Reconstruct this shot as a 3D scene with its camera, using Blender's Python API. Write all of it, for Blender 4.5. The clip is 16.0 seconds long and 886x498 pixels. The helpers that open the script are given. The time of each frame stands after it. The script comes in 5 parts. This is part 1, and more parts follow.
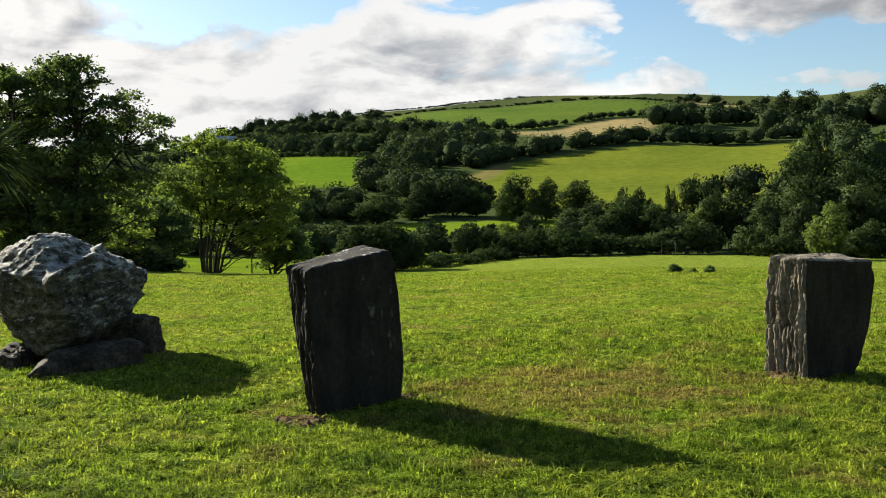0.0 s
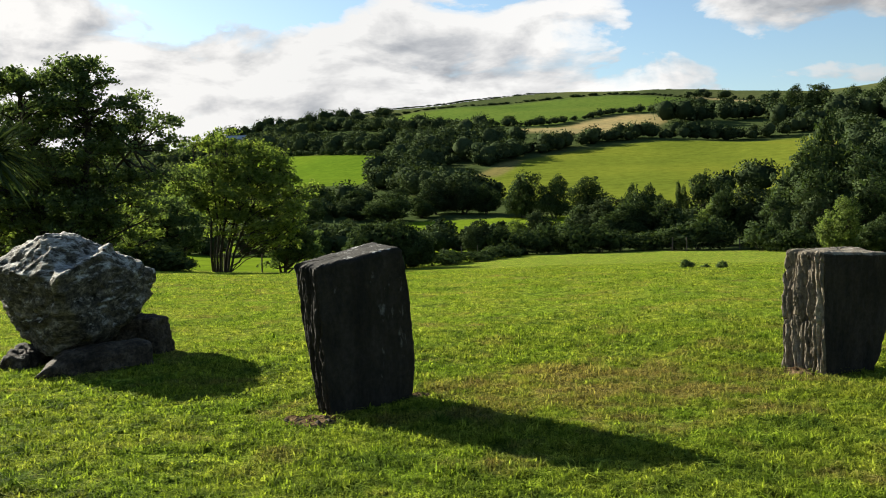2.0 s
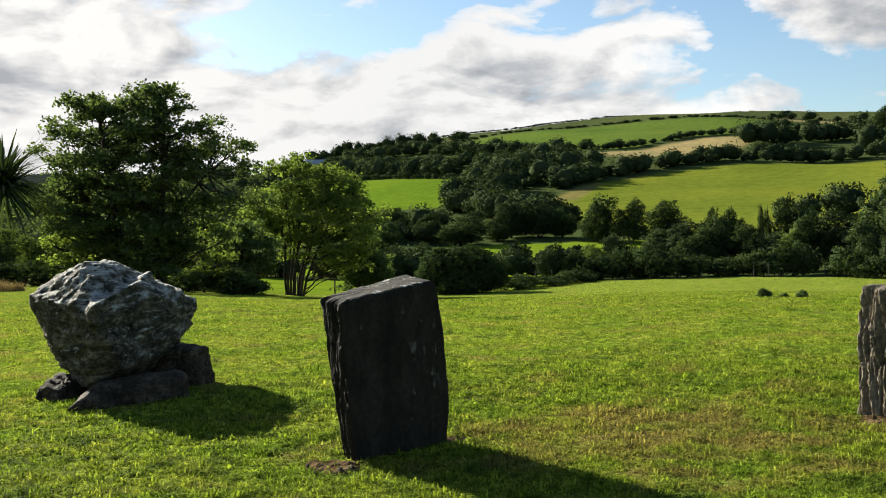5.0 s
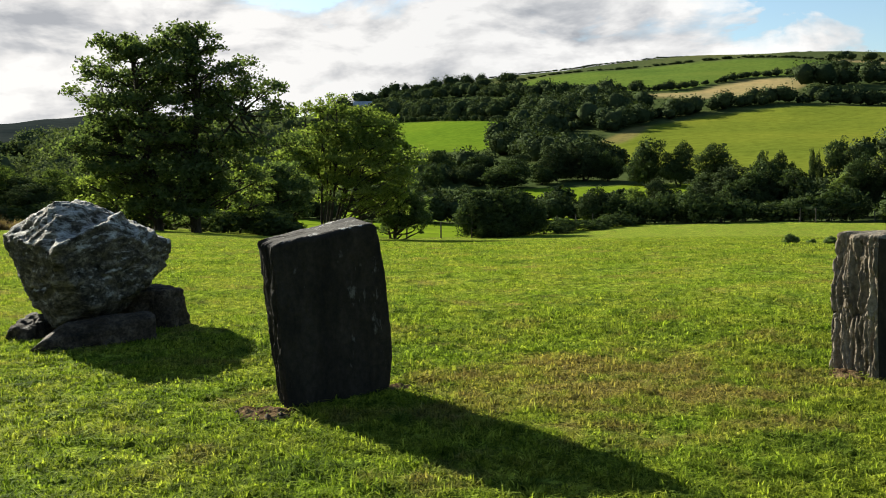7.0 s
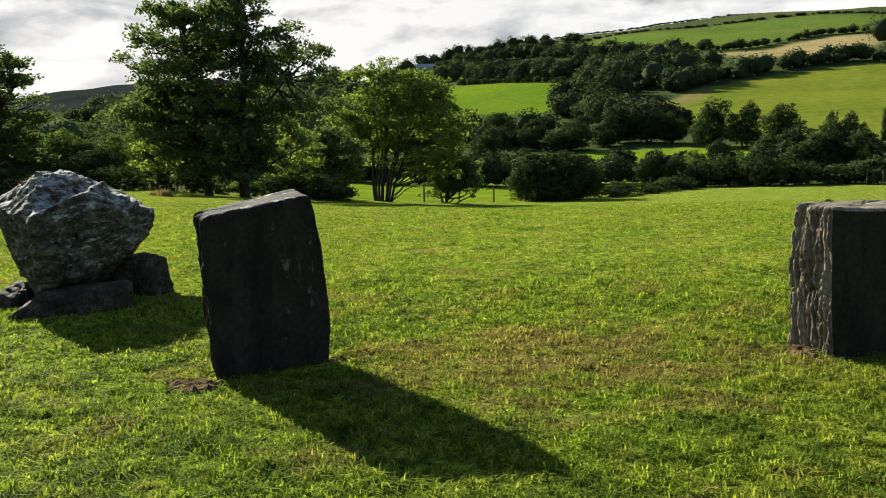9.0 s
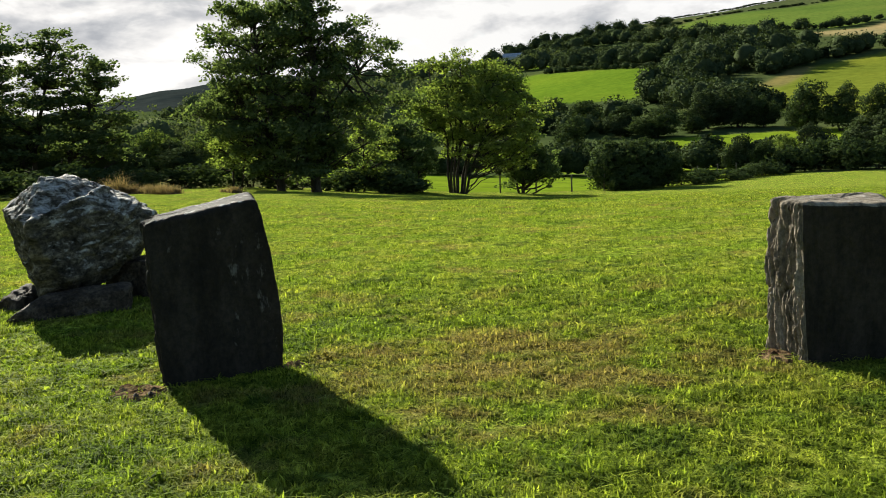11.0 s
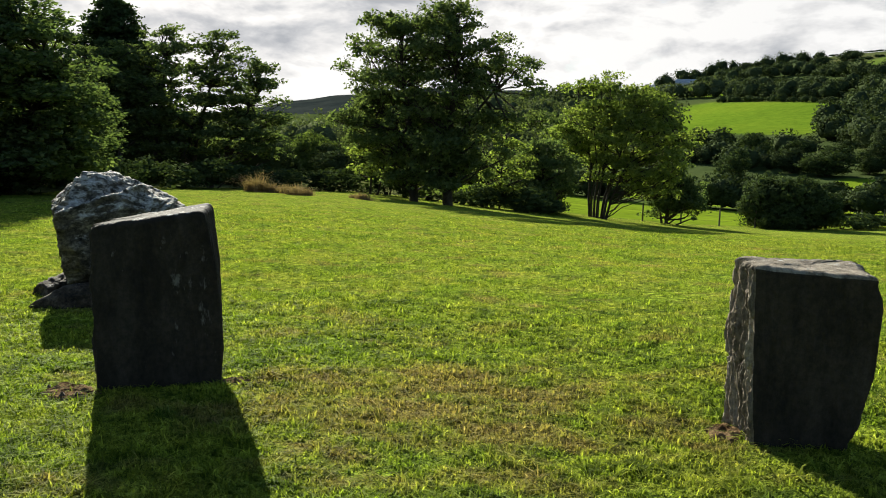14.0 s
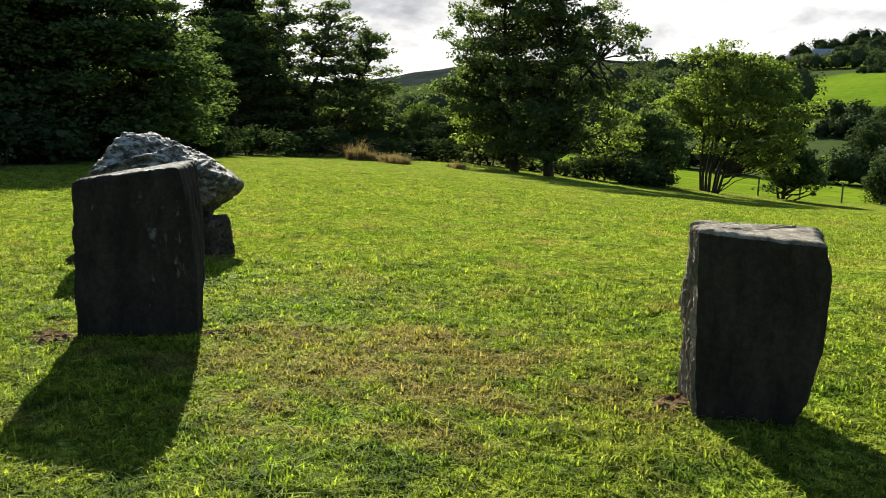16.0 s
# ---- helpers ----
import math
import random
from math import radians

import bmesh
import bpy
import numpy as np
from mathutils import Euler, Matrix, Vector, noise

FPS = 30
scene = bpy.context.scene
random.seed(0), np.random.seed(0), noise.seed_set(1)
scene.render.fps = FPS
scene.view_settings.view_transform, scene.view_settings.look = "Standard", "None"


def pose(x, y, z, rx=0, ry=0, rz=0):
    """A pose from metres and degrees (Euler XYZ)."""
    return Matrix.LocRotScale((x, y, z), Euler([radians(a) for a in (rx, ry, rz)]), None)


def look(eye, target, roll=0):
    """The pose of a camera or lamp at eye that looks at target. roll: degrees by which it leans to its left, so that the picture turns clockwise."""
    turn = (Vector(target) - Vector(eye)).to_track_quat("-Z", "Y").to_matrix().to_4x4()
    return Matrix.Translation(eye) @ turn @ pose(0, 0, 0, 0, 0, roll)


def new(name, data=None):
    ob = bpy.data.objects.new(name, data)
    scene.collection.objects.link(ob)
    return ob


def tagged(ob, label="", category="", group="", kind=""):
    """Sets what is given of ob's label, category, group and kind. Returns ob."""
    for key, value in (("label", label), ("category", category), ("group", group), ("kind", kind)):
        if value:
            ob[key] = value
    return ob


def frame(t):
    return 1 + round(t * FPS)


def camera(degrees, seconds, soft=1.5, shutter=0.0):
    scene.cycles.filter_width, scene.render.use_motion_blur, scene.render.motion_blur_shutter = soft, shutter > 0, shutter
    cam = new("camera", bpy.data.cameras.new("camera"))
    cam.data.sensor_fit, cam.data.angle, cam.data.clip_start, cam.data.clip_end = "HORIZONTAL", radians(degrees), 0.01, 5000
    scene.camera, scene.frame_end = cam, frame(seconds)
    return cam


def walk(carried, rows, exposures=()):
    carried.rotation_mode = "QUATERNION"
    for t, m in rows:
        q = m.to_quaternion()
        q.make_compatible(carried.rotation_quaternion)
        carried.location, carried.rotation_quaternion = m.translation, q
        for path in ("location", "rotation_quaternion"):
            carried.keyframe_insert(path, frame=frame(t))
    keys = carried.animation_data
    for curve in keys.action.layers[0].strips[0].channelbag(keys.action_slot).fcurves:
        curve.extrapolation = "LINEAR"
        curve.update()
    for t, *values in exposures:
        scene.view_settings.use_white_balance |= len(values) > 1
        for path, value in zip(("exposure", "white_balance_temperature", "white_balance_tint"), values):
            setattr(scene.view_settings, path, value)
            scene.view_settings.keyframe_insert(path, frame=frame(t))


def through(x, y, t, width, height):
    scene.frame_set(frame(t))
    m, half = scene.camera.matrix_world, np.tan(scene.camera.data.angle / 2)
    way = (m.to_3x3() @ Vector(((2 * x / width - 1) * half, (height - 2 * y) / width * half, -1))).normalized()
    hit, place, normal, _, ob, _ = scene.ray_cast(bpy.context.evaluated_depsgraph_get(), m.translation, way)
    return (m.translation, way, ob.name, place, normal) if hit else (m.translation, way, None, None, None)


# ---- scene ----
cam = camera(50.7, 16.0, soft=1.0)
PATH = [
    (0, (-0.113, 0.684, 1.588), (-0.0809, 2.6814, 1.4884), -1.06),
    (0.5, (-0.113, 0.688, 1.573), (-0.0822, 2.6854, 1.4697), -1.43),
    (1, (-0.117, 0.694, 1.569), (-0.0886, 2.6915, 1.4628), -1.49),
    (1.5, (-0.119, 0.740, 1.572), (-0.0971, 2.7369, 1.4646), -1.47),
    (2, (-0.118, 0.799, 1.573), (-0.1074, 2.7962, 1.4690), -1.55),
    (2.5, (-0.126, 0.851, 1.585), (-0.1300, 2.8488, 1.4864), -1.44),
    (3, (-0.120, 0.939, 1.596), (-0.1491, 2.9366, 1.5056), -1.48),
    (3.5, (-0.093, 1.031, 1.605), (-0.1514, 3.0286, 1.5337), -1.37),
    (4, (-0.013, 1.114, 1.618), (-0.1091, 3.1116, 1.5754), -1.40),
    (6.5, (0.658, 1.578, 1.598), (0.4360, 3.5615, 1.4734), -1.17),
    (7, (0.897, 1.648, 1.586), (0.6417, 3.6247, 1.4160), -1.13),
    (7.5, (1.111, 1.700, 1.584), (0.8224, 3.6686, 1.3810), -1.10),
    (8, (1.321, 1.795, 1.574), (0.9984, 3.7561, 1.3506), -1.09),
    (8.5, (1.542, 1.832, 1.603), (1.1880, 3.7866, 1.3672), -1.28),
    (9, (1.772, 1.889, 1.622), (1.3801, 3.8344, 1.3768), -1.50),
    (11.5, (2.872, 2.466, 1.652), (2.2376, 4.3450, 1.3960), -2.67),
    (12, (3.080, 2.604, 1.674), (2.3877, 4.4639, 1.4304), -1.90),
    (12.5, (3.281, 2.743, 1.681), (2.5360, 4.5853, 1.4542), -1.11),
    (13, (3.483, 2.856, 1.694), (2.6924, 4.6805, 1.4828), -0.33),
    (13.5, (3.703, 2.997, 1.694), (2.8579, 4.7978, 1.4855), 0.64),
    (14, (3.890, 3.113, 1.693), (3.0021, 4.8921, 1.4742), 1.17),
    (14.5, (4.075, 3.241, 1.675), (3.1424, 4.9943, 1.4387), 1.47),
    (15, (4.260, 3.367, 1.683), (3.2819, 5.0920, 1.4235), 1.84),
    (15.5, (4.545, 3.505, 1.652), (3.5030, 5.1903, 1.3812), 1.72),
    (16, (4.788, 3.679, 1.631), (3.6833, 5.3222, 1.3467), 1.50),
]
walk(cam, [(t, look(eye, target, roll)) for t, eye, target, roll in PATH], exposures=[(0.0, 1.58), (6.5, 1.60), (12.0, 1.66), (15.0, 1.68), (16.0, 1.82)])

# ---- sky and sun ----
SUN_AZ, SUN_EL = -46.0, 24.1          # degrees from +y, to the right, and above the horizon
to_sun = Vector((math.sin(radians(SUN_AZ)) * math.cos(radians(SUN_EL)), math.cos(radians(SUN_AZ)) * math.cos(radians(SUN_EL)), math.sin(radians(SUN_EL))))
sun = new("sun", bpy.data.lights.new("sun", "SUN"))
sun.data.energy, sun.data.angle, sun.data.color = 5.0, radians(0.55), (0.98, 0.94, 0.80)
sun.matrix_world = look((0, 0, 60), Vector((0, 0, 60)) - to_sun)


def node(nt, kind, op="", **links):
    """A node with its operation and inputs; an input is a value, or a (node, output) pair. A name's _ stands for a space."""
    n = nt.nodes.new("ShaderNode" + kind)
    if op:
        n.operation = op
    for key, value in links.items():
        at_ = int(key[1:]) if key[0] == "i" and key[1:].isdigit() else key.replace("_", " ")
        if isinstance(value, tuple) and len(value) == 2 and hasattr(value[0], "outputs"):
            nt.links.new(value[0].outputs[value[1]], n.inputs[at_])
        else:
            n.inputs[at_].default_value = value
    return n


def math_node(nt, op, a, b=0.0, clamp=False):
    n = node(nt, "Math", op, i0=a, i1=b)
    n.use_clamp = clamp
    return (n, 0)


def ramp(nt, fac, stops, smooth=False):
    """A colour ramp; stops are (place, (r, g, b))."""
    n = node(nt, "ValToRGB", i0=fac)
    n.color_ramp.interpolation = "EASE" if smooth else "LINEAR"
    while len(n.color_ramp.elements) < len(stops):
        n.color_ramp.elements.new(0.5)
    for e, (p, c) in zip(n.color_ramp.elements, stops):
        e.position, e.color = p, (*c, 1)
    return (n, 0)


def mixed(nt, fac, a, b, blend="MIX"):
    n = node(nt, "Mix")
    n.data_type, n.blend_type = "RGBA", blend
    for i, v in ((0, fac), (6, a), (7, b)):
        if isinstance(v, tuple) and len(v) == 2:
            nt.links.new(v[0].outputs[v[1]], n.inputs[i])
        else:
            n.inputs[i].default_value = v if i == 0 else (*v, 1)
    return (n, 2)


world = bpy.data.worlds.new("sky")
scene.world = world
world.use_nodes = True
nt = world.node_tree
nt.nodes.clear()
sky = node(nt, "TexSky")
sky.sky_type, sky.sun_disc, sky.sun_elevation, sky.sun_rotation = "NISHITA", False, radians(SUN_EL), radians(SUN_AZ)
sky.dust_density, sky.air_density, sky.ozone_density = 0.6, 1.0, 1.5
tc = node(nt, "TexCoord")
sep = node(nt, "SeparateXYZ", i0=(tc, 0))
toward = node(nt, "VectorMath", "DOT_PRODUCT", i0=(tc, 0), i1=tuple(to_sun))
bearing = math_node(nt, "MULTIPLY", math_node(nt, "ARCTAN2", (sep, 0), (sep, 1)), 57.2958)
height = math_node(nt, "MULTIPLY", math_node(nt, "ARCSINE", (sep, 2)), 57.2958)
dome = node(nt, "CombineXYZ", i0=math_node(nt, "MULTIPLY", bearing, 0.135), i1=math_node(nt, "MULTIPLY", height, 0.30), i2=0.0)


def billow(x, y, z, scale, detail, rough=0.56):
    return (node(nt, "TexNoise", Vector=(node(nt, "Mapping", Vector=(dome, 0), Location=(x, y, z)), 0), Scale=scale, Detail=detail, Roughness=rough, Distortion=0.25), 0)


def banks(start, rows):
    """Adds soft masses to a value: bearing, height, half widths in degrees, weight."""
    for b0, h0, bw, hw, wt in rows:
        u = math_node(nt, "DIVIDE", math_node(nt, "SUBTRACT", bearing, b0), bw)
        v = math_node(nt, "DIVIDE", math_node(nt, "SUBTRACT", height, h0), hw)
        d2 = math_node(nt, "ADD", math_node(nt, "MULTIPLY", u, u), math_node(nt, "MULTIPLY", v, v))
        start = math_node(nt, "ADD", start, math_node(nt, "MULTIPLY", math_node(nt, "EXPONENT", math_node(nt, "MULTIPLY", d2, -0.9)), wt))
    return start


big = billow(3.1, 7.7, 0.0, 1.15, 11.0)
sunward = billow(3.1 - 0.10, 7.7 + 0.16, 0.0, 1.15, 5.0)
fine = billow(1.4, 2.2, 5.0, 0.85, 7.0)
# the clouds thicken low down and towards the sun and break up overhead
bias = math_node(nt, "MULTIPLY", math_node(nt, "MAXIMUM", (toward, 1), -0.2), 0.05)
bias = math_node(nt, "SUBTRACT", bias, math_node(nt, "MULTIPLY", math_node(nt, "MULTIPLY", math_node(nt, "SUBTRACT", height, 17.0), 0.06, True), 0.26))
bias = banks(bias, [(-11.0, 6.6, 8.0, 2.4, 0.22), (-2.0, 9.4, 5.0, 1.5, 0.20), (6.2, 10.0, 3.4, 2.0, 0.20), (5.0, 6.8, 11.0, 1.5, 0.17), (23.0, 11.8, 8.0, 1.5, 0.24), (-23.0, 10.0, 4.5, 2.2, 0.16),
                    (-38.0, 8.0, 17.0, 9.0, 0.30), (-13.0, 11.8, 8.0, 1.5, -0.22), (3.0, 12.0, 2.2, 0.9, -0.12), (13.0, 10.2, 5.0, 1.6, -0.17), (21.0, 8.0, 7.0, 1.6, -0.12), (-11.0, 9.3, 1.6, 0.7, -0.10)])
mass = math_node(nt, "ADD", big, bias)
cover = ramp(nt, mass, [(0.50, (0, 0, 0)), (0.545, (0.62, 0.62, 0.62)), (0.63, (1, 1, 1))])
front = ramp(nt, math_node(nt, "MULTIPLY_ADD", (toward, 1), 0.5), [(0.25, (0.028, 0.029, 0.031)), (0.60, (0.12, 0.12, 0.12)), (0.76, (0.25, 0.25, 0.25)), (0.88, (0.225, 0.225, 0.225)), (1.0, (0.26, 0.255, 0.25))])
front[0].inputs[0].links[0].from_node.inputs[2].default_value = 0.5
# lit where the cloud thins towards the sun, grey where it is deep
lit = math_node(nt, "MULTIPLY", math_node(nt, "SUBTRACT", sunward, big), 1.3)
belly = math_node(nt, "ADD", math_node(nt, "MULTIPLY", fine, 1.0), lit)
belly = banks(belly, [(-1.2, 8.9, 3.2, 0.8, 0.22), (3.0, 7.4, 6.0, 0.5, 0.10), (23.0, 11.6, 8.0, 1.6, 0.20), (-24.0, 9.6, 3.5, 1.2, -0.04), (-10.0, 6.0, 4.5, 0.8, 0.06), (-29.5, 8.2, 3.5, 1.3, 0.12), (-9.0, 7.8, 7.0, 1.8, -0.10), (-40.0, 7.5, 6.0, 1.0, 0.06)])
shade = ramp(nt, belly, [(0.42, (1.36, 1.35, 1.33)), (0.57, (1.10, 1.10, 1.10)), (0.69, (0.84, 0.86, 0.89)), (0.84, (0.60, 0.63, 0.68))])
white = mixed(nt, 1.0, shade, front, "MULTIPLY")
blue = mixed(nt, 1.0, (sky, 0), (0.043, 0.047, 0.049), "MULTIPLY")
both = mixed(nt, (cover[0], 0), blue, white)
out = node(nt, "Background", Color=both, Strength=1.0)
nt.links.new(out.outputs[0], node(nt, "OutputWorld").inputs[0])


# ---- materials ----
def material(name, rough=0.9, gloss=0.3):
    m = bpy.data.materials.new(name)
    m.use_nodes = True
    b = m.node_tree.nodes["Principled BSDF"]
    b.inputs["Roughness"].default_value = rough
    b.inputs["Specular IOR Level"].default_value = gloss
    return m, m.node_tree, b


def bump(nt, b, height, strength, distance):
    nt.links.new(node(nt, "Bump", Height=height, Strength=strength, Distance=distance).outputs[0], b.inputs["Normal"])


def noise_tex(nt, vec, scale, detail=6.0, rough=0.6, distortion=0.0):
    return (node(nt, "TexNoise", Vector=vec, Scale=scale, Detail=detail, Roughness=rough, Distortion=distortion), 0)


def colour(nt, b, c):
    nt.links.new(c[0].outputs[c[1]], b.inputs["Base Color"])
    return c


def thin(m, amount, tint, c):
    """Lets light through, as leaves and blades do."""
    nt = m.node_tree
    b, o = nt.nodes["Principled BSDF"], nt.nodes["Material Output"]
    t = node(nt, "BsdfTranslucent", Color=mixed(nt, 1.0, c, tint, "MULTIPLY"))
    s = node(nt, "MixShader", i0=amount)
    nt.links.new(b.outputs[0], s.inputs[1])
    nt.links.new(t.outputs[0], s.inputs[2])
    nt.links.new(s.outputs[0], o.inputs[0])


def turf_colour(nt, vec, green, yellow, dead, dark):
    """Mown grass in patches: bright and dark green, yellowed, and worn brown in one wide patch among the stones."""
    c = mixed(nt, ramp(nt, noise_tex(nt, vec, 0.9, 5), [(0.38, (0, 0, 0)), (0.64, (1, 1, 1))]), green, yellow)
    c = mixed(nt, ramp(nt, noise_tex(nt, vec, 2.1, 4, 0.6, 0.6), [(0.52, (0, 0, 0)), (0.68, (1, 1, 1))]), c, dark)
    patch = node(nt, "Mapping", Vector=vec, Location=(-1.25 / 2.1, -8.4 / 1.7, 0), Scale=(1 / 2.1, 1 / 1.7, 0.2))
    near = math_node(nt, "SUBTRACT", 1.0, (node(nt, "VectorMath", "LENGTH", i0=(patch, 0)), 1), True)
    c = mixed(nt, 1.0, c, ramp(nt, noise_tex(nt, vec, 6.5, 3, 0.6, 0.3), [(0.34, (0.55, 0.60, 0.60)), (0.52, (1.0, 1.0, 1.0)), (0.66, (1.32, 1.25, 1.3))]), "MULTIPLY")
    c = mixed(nt, 1.0, c, ramp(nt, noise_tex(nt, vec, 15, 2, 0.5, 0.4), [(0.36, (0.60, 0.64, 0.58)), (0.50, (1.0, 1.0, 1.0)), (0.64, (1.34, 1.30, 1.35))]), "MULTIPLY")
    worn = math_node(nt, "MULTIPLY_ADD", near, 0.25)
    nt.links.new(noise_tex(nt, vec, 1.25, 6, 0.65)[0].outputs[0], worn[0].inputs[2])
    return mixed(nt, ramp(nt, worn, [(0.54, (0, 0, 0)), (0.70, (0.7, 0.7, 0.7))]), c, dead)


GREEN, YELLOW, DEAD, DARK = (0.152, 0.217, 0.021), (0.218, 0.249, 0.032), (0.255, 0.180, 0.068), (0.088, 0.133, 0.020)


def lawn_material():
    m, nt, b = material("lawn_turf", 1.0, 0.0)
    vec = (node(nt, "TexCoord"), 3)
    c = turf_colour(nt, vec, *(tuple(v * k for v in c) for c, k in ((GREEN, 1.22), (YELLOW, 1.22), (DEAD, 0.9), (DARK, 1.15))))
    colour(nt, b, mixed(nt, ramp(nt, noise_tex(nt, vec, 22, 4, 0.7), [(0.38, (0.25, 0.25, 0.25)), (0.60, (1, 1, 1))]), (0.02, 0.022, 0.008), c))
    bump(nt, b, noise_tex(nt, vec, 35, 3, 0.7), 0.8, 0.03)
    return m


def blade_material():
    m, nt, b = material("grass_blade", 0.75, 0.02)
    c = turf_colour(nt, (node(nt, "TexCoord"), 3), GREEN, YELLOW, DEAD, DARK)
    rnd = (node(nt, "NewGeometry"), 8)
    c = colour(nt, b, mixed(nt, 1.0, c, ramp(nt, rnd, [(0.0, (0.30, 0.36, 0.32)), (0.5, (1.0, 1.0, 1.0)), (0.88, (1.32, 1.28, 1.25)), (1.0, (1.55, 1.5, 1.9))]), "MULTIPLY"))
    thin(m, 0.45, (1.25, 1.29, 0.8), c)
    return m


def field_material(name, a, b_, patch=0.02, grain=0.5):
    m, nt, b = material(name, 1.0, 0.0)
    vec = (node(nt, "TexCoord"), 3)
    c = mixed(nt, ramp(nt, noise_tex(nt, vec, patch, 6, 0.6), [(0.35, (0, 0, 0)), (0.65, (1, 1, 1))]), a, b_)
    colour(nt, b, mixed(nt, 1.0, c, ramp(nt, noise_tex(nt, vec, grain, 4, 0.7), [(0.3, (0.75, 0.75, 0.75)), (0.7, (1.15, 1.15, 1.15))]), "MULTIPLY"))
    bump(nt, b, noise_tex(nt, vec, grain, 4), 0.5, 0.5)
    return m


def leaf_material(name, a, b_, through=0.4):
    m, nt, b = material(name, 0.8, 0.0)
    vec = (node(nt, "TexCoord"), 3)
    c = mixed(nt, (node(nt, "NewGeometry"), 8), a, b_)
    c = colour(nt, b, mixed(nt, 1.0, c, ramp(nt, noise_tex(nt, vec, 0.9, 8, 0.75), [(0.3, (0.65, 0.7, 0.7)), (0.7, (1.3, 1.25, 1.15))]), "MULTIPLY"))
    thin(m, through, (1.25, 1.4, 0.65), c)
    return m


def bark_material(name, a, b_):
    m, nt, b = material(name, 1.0, 0.02)
    vec = (node(nt, "Mapping", Vector=(node(nt, "TexCoord"), 3), Scale=(1, 1, 0.25)), 0)
    h = noise_tex(nt, vec, 9, 7, 0.7, 0.4)
    colour(nt, b, ramp(nt, h, [(0.3, a), (0.7, b_)]))
    bump(nt, b, h, 0.8, 0.04)
    return m


def rock_material(name, dark, mid, light, scale, upright=1.0, lichen_lit_top=0.0, amount=0.6, slope=0.0, streak=None, flecks=1.0):
    m, nt, b = material(name, 0.9, 0.2)
    vec = (node(nt, "Mapping", Vector=(node(nt, "TexCoord"), 3), Scale=(1, 1, upright)), 0)
    if slope:
        vec = (node(nt, "Mapping", Vector=(node(nt, "TexCoord"), 3), Rotation=(slope, -slope, 0.5), Scale=(0.55, 1.2, 2.2)), 0)
    h = noise_tex(nt, vec, scale, 10, 0.70, 0.35 if slope else 0.15)
    c = ramp(nt, h, [(0.34, dark), (0.5, mid), (0.68, light)])
    fleck = noise_tex(nt, (node(nt, "TexCoord"), 3), 26, 5, 0.75)
    c = mixed(nt, 1.0, c, ramp(nt, fleck, [(0.38, (1 - 0.62 * flecks,) * 3), (0.62, (1 + 0.4 * flecks,) * 3)]), "MULTIPLY")
    if lichen_lit_top:
        # lichen blotches, with upward faces painted paler in place of sunlight on the tops
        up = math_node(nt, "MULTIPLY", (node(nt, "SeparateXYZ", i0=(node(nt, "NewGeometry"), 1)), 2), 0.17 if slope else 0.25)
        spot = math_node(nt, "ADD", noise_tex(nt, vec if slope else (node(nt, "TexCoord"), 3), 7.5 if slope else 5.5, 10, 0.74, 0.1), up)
        c = mixed(nt, ramp(nt, spot, [(1 - lichen_lit_top - 0.10 * (slope > 0), (0, 0, 0)), (1.06 - lichen_lit_top + 0.06 * (slope > 0), (1, 1, 1))]), c, (0.58, 0.545, 0.475) if slope else (0.42, 0.41, 0.38))
    if streak:
        # pale crusts running down beside one edge
        spot = node(nt, "Mapping", Vector=(node(nt, "TexCoord"), 3), Location=tuple(-v / r for v, r in zip(streak, (0.24, 0.30, 0.42))), Scale=(1 / 0.24, 1 / 0.30, 1 / 0.42))
        near = math_node(nt, "SUBTRACT", 1.0, (node(nt, "VectorMath", "LENGTH", i0=(spot, 0)), 1), True)
        runs = noise_tex(nt, (node(nt, "Mapping", Vector=(node(nt, "TexCoord"), 3), Scale=(1, 1, 0.4)), 0), 13, 6, 0.7)
        c = mixed(nt, ramp(nt, math_node(nt, "ADD", runs, math_node(nt, "MULTIPLY", near, 0.16)), [(0.65, (0, 0, 0)), (0.74, (0.5, 0.5, 0.5))]), c, (0.22, 0.21, 0.18))
    colour(nt, b, c)
    both = math_node(nt, "ADD", h, math_node(nt, "MULTIPLY", fleck, 0.35))
    bump(nt, b, both, amount, 0.04)
    return m


M_LAWN, M_BLADE = lawn_material(), blade_material()


def farm_material():
    """Pasture, stubble and scrub: each field's own colour, with patches and grain."""
    m, nt, b = material("farmland", 1.0, 0.0)
    vec = (node(nt, "TexCoord"), 3)
    own = node(nt, "Attribute")
    own.attribute_name = "field_colour"
    c = mixed(nt, 1.0, (own, 0), ramp(nt, noise_tex(nt, vec, 0.016, 7, 0.62), [(0.32, (0.72, 0.80, 0.85)), (0.52, (1.0, 1.0, 1.0)), (0.70, (1.28, 1.12, 1.15))]), "MULTIPLY")
    colour(nt, b, mixed(nt, 1.0, c, ramp(nt, noise_tex(nt, vec, 0.35, 5, 0.7), [(0.3, (0.72, 0.74, 0.74)), (0.7, (1.18, 1.16, 1.14))]), "MULTIPLY"))
    bump(nt, b, noise_tex(nt, vec, 0.35, 5), 0.5, 0.5)
    return m


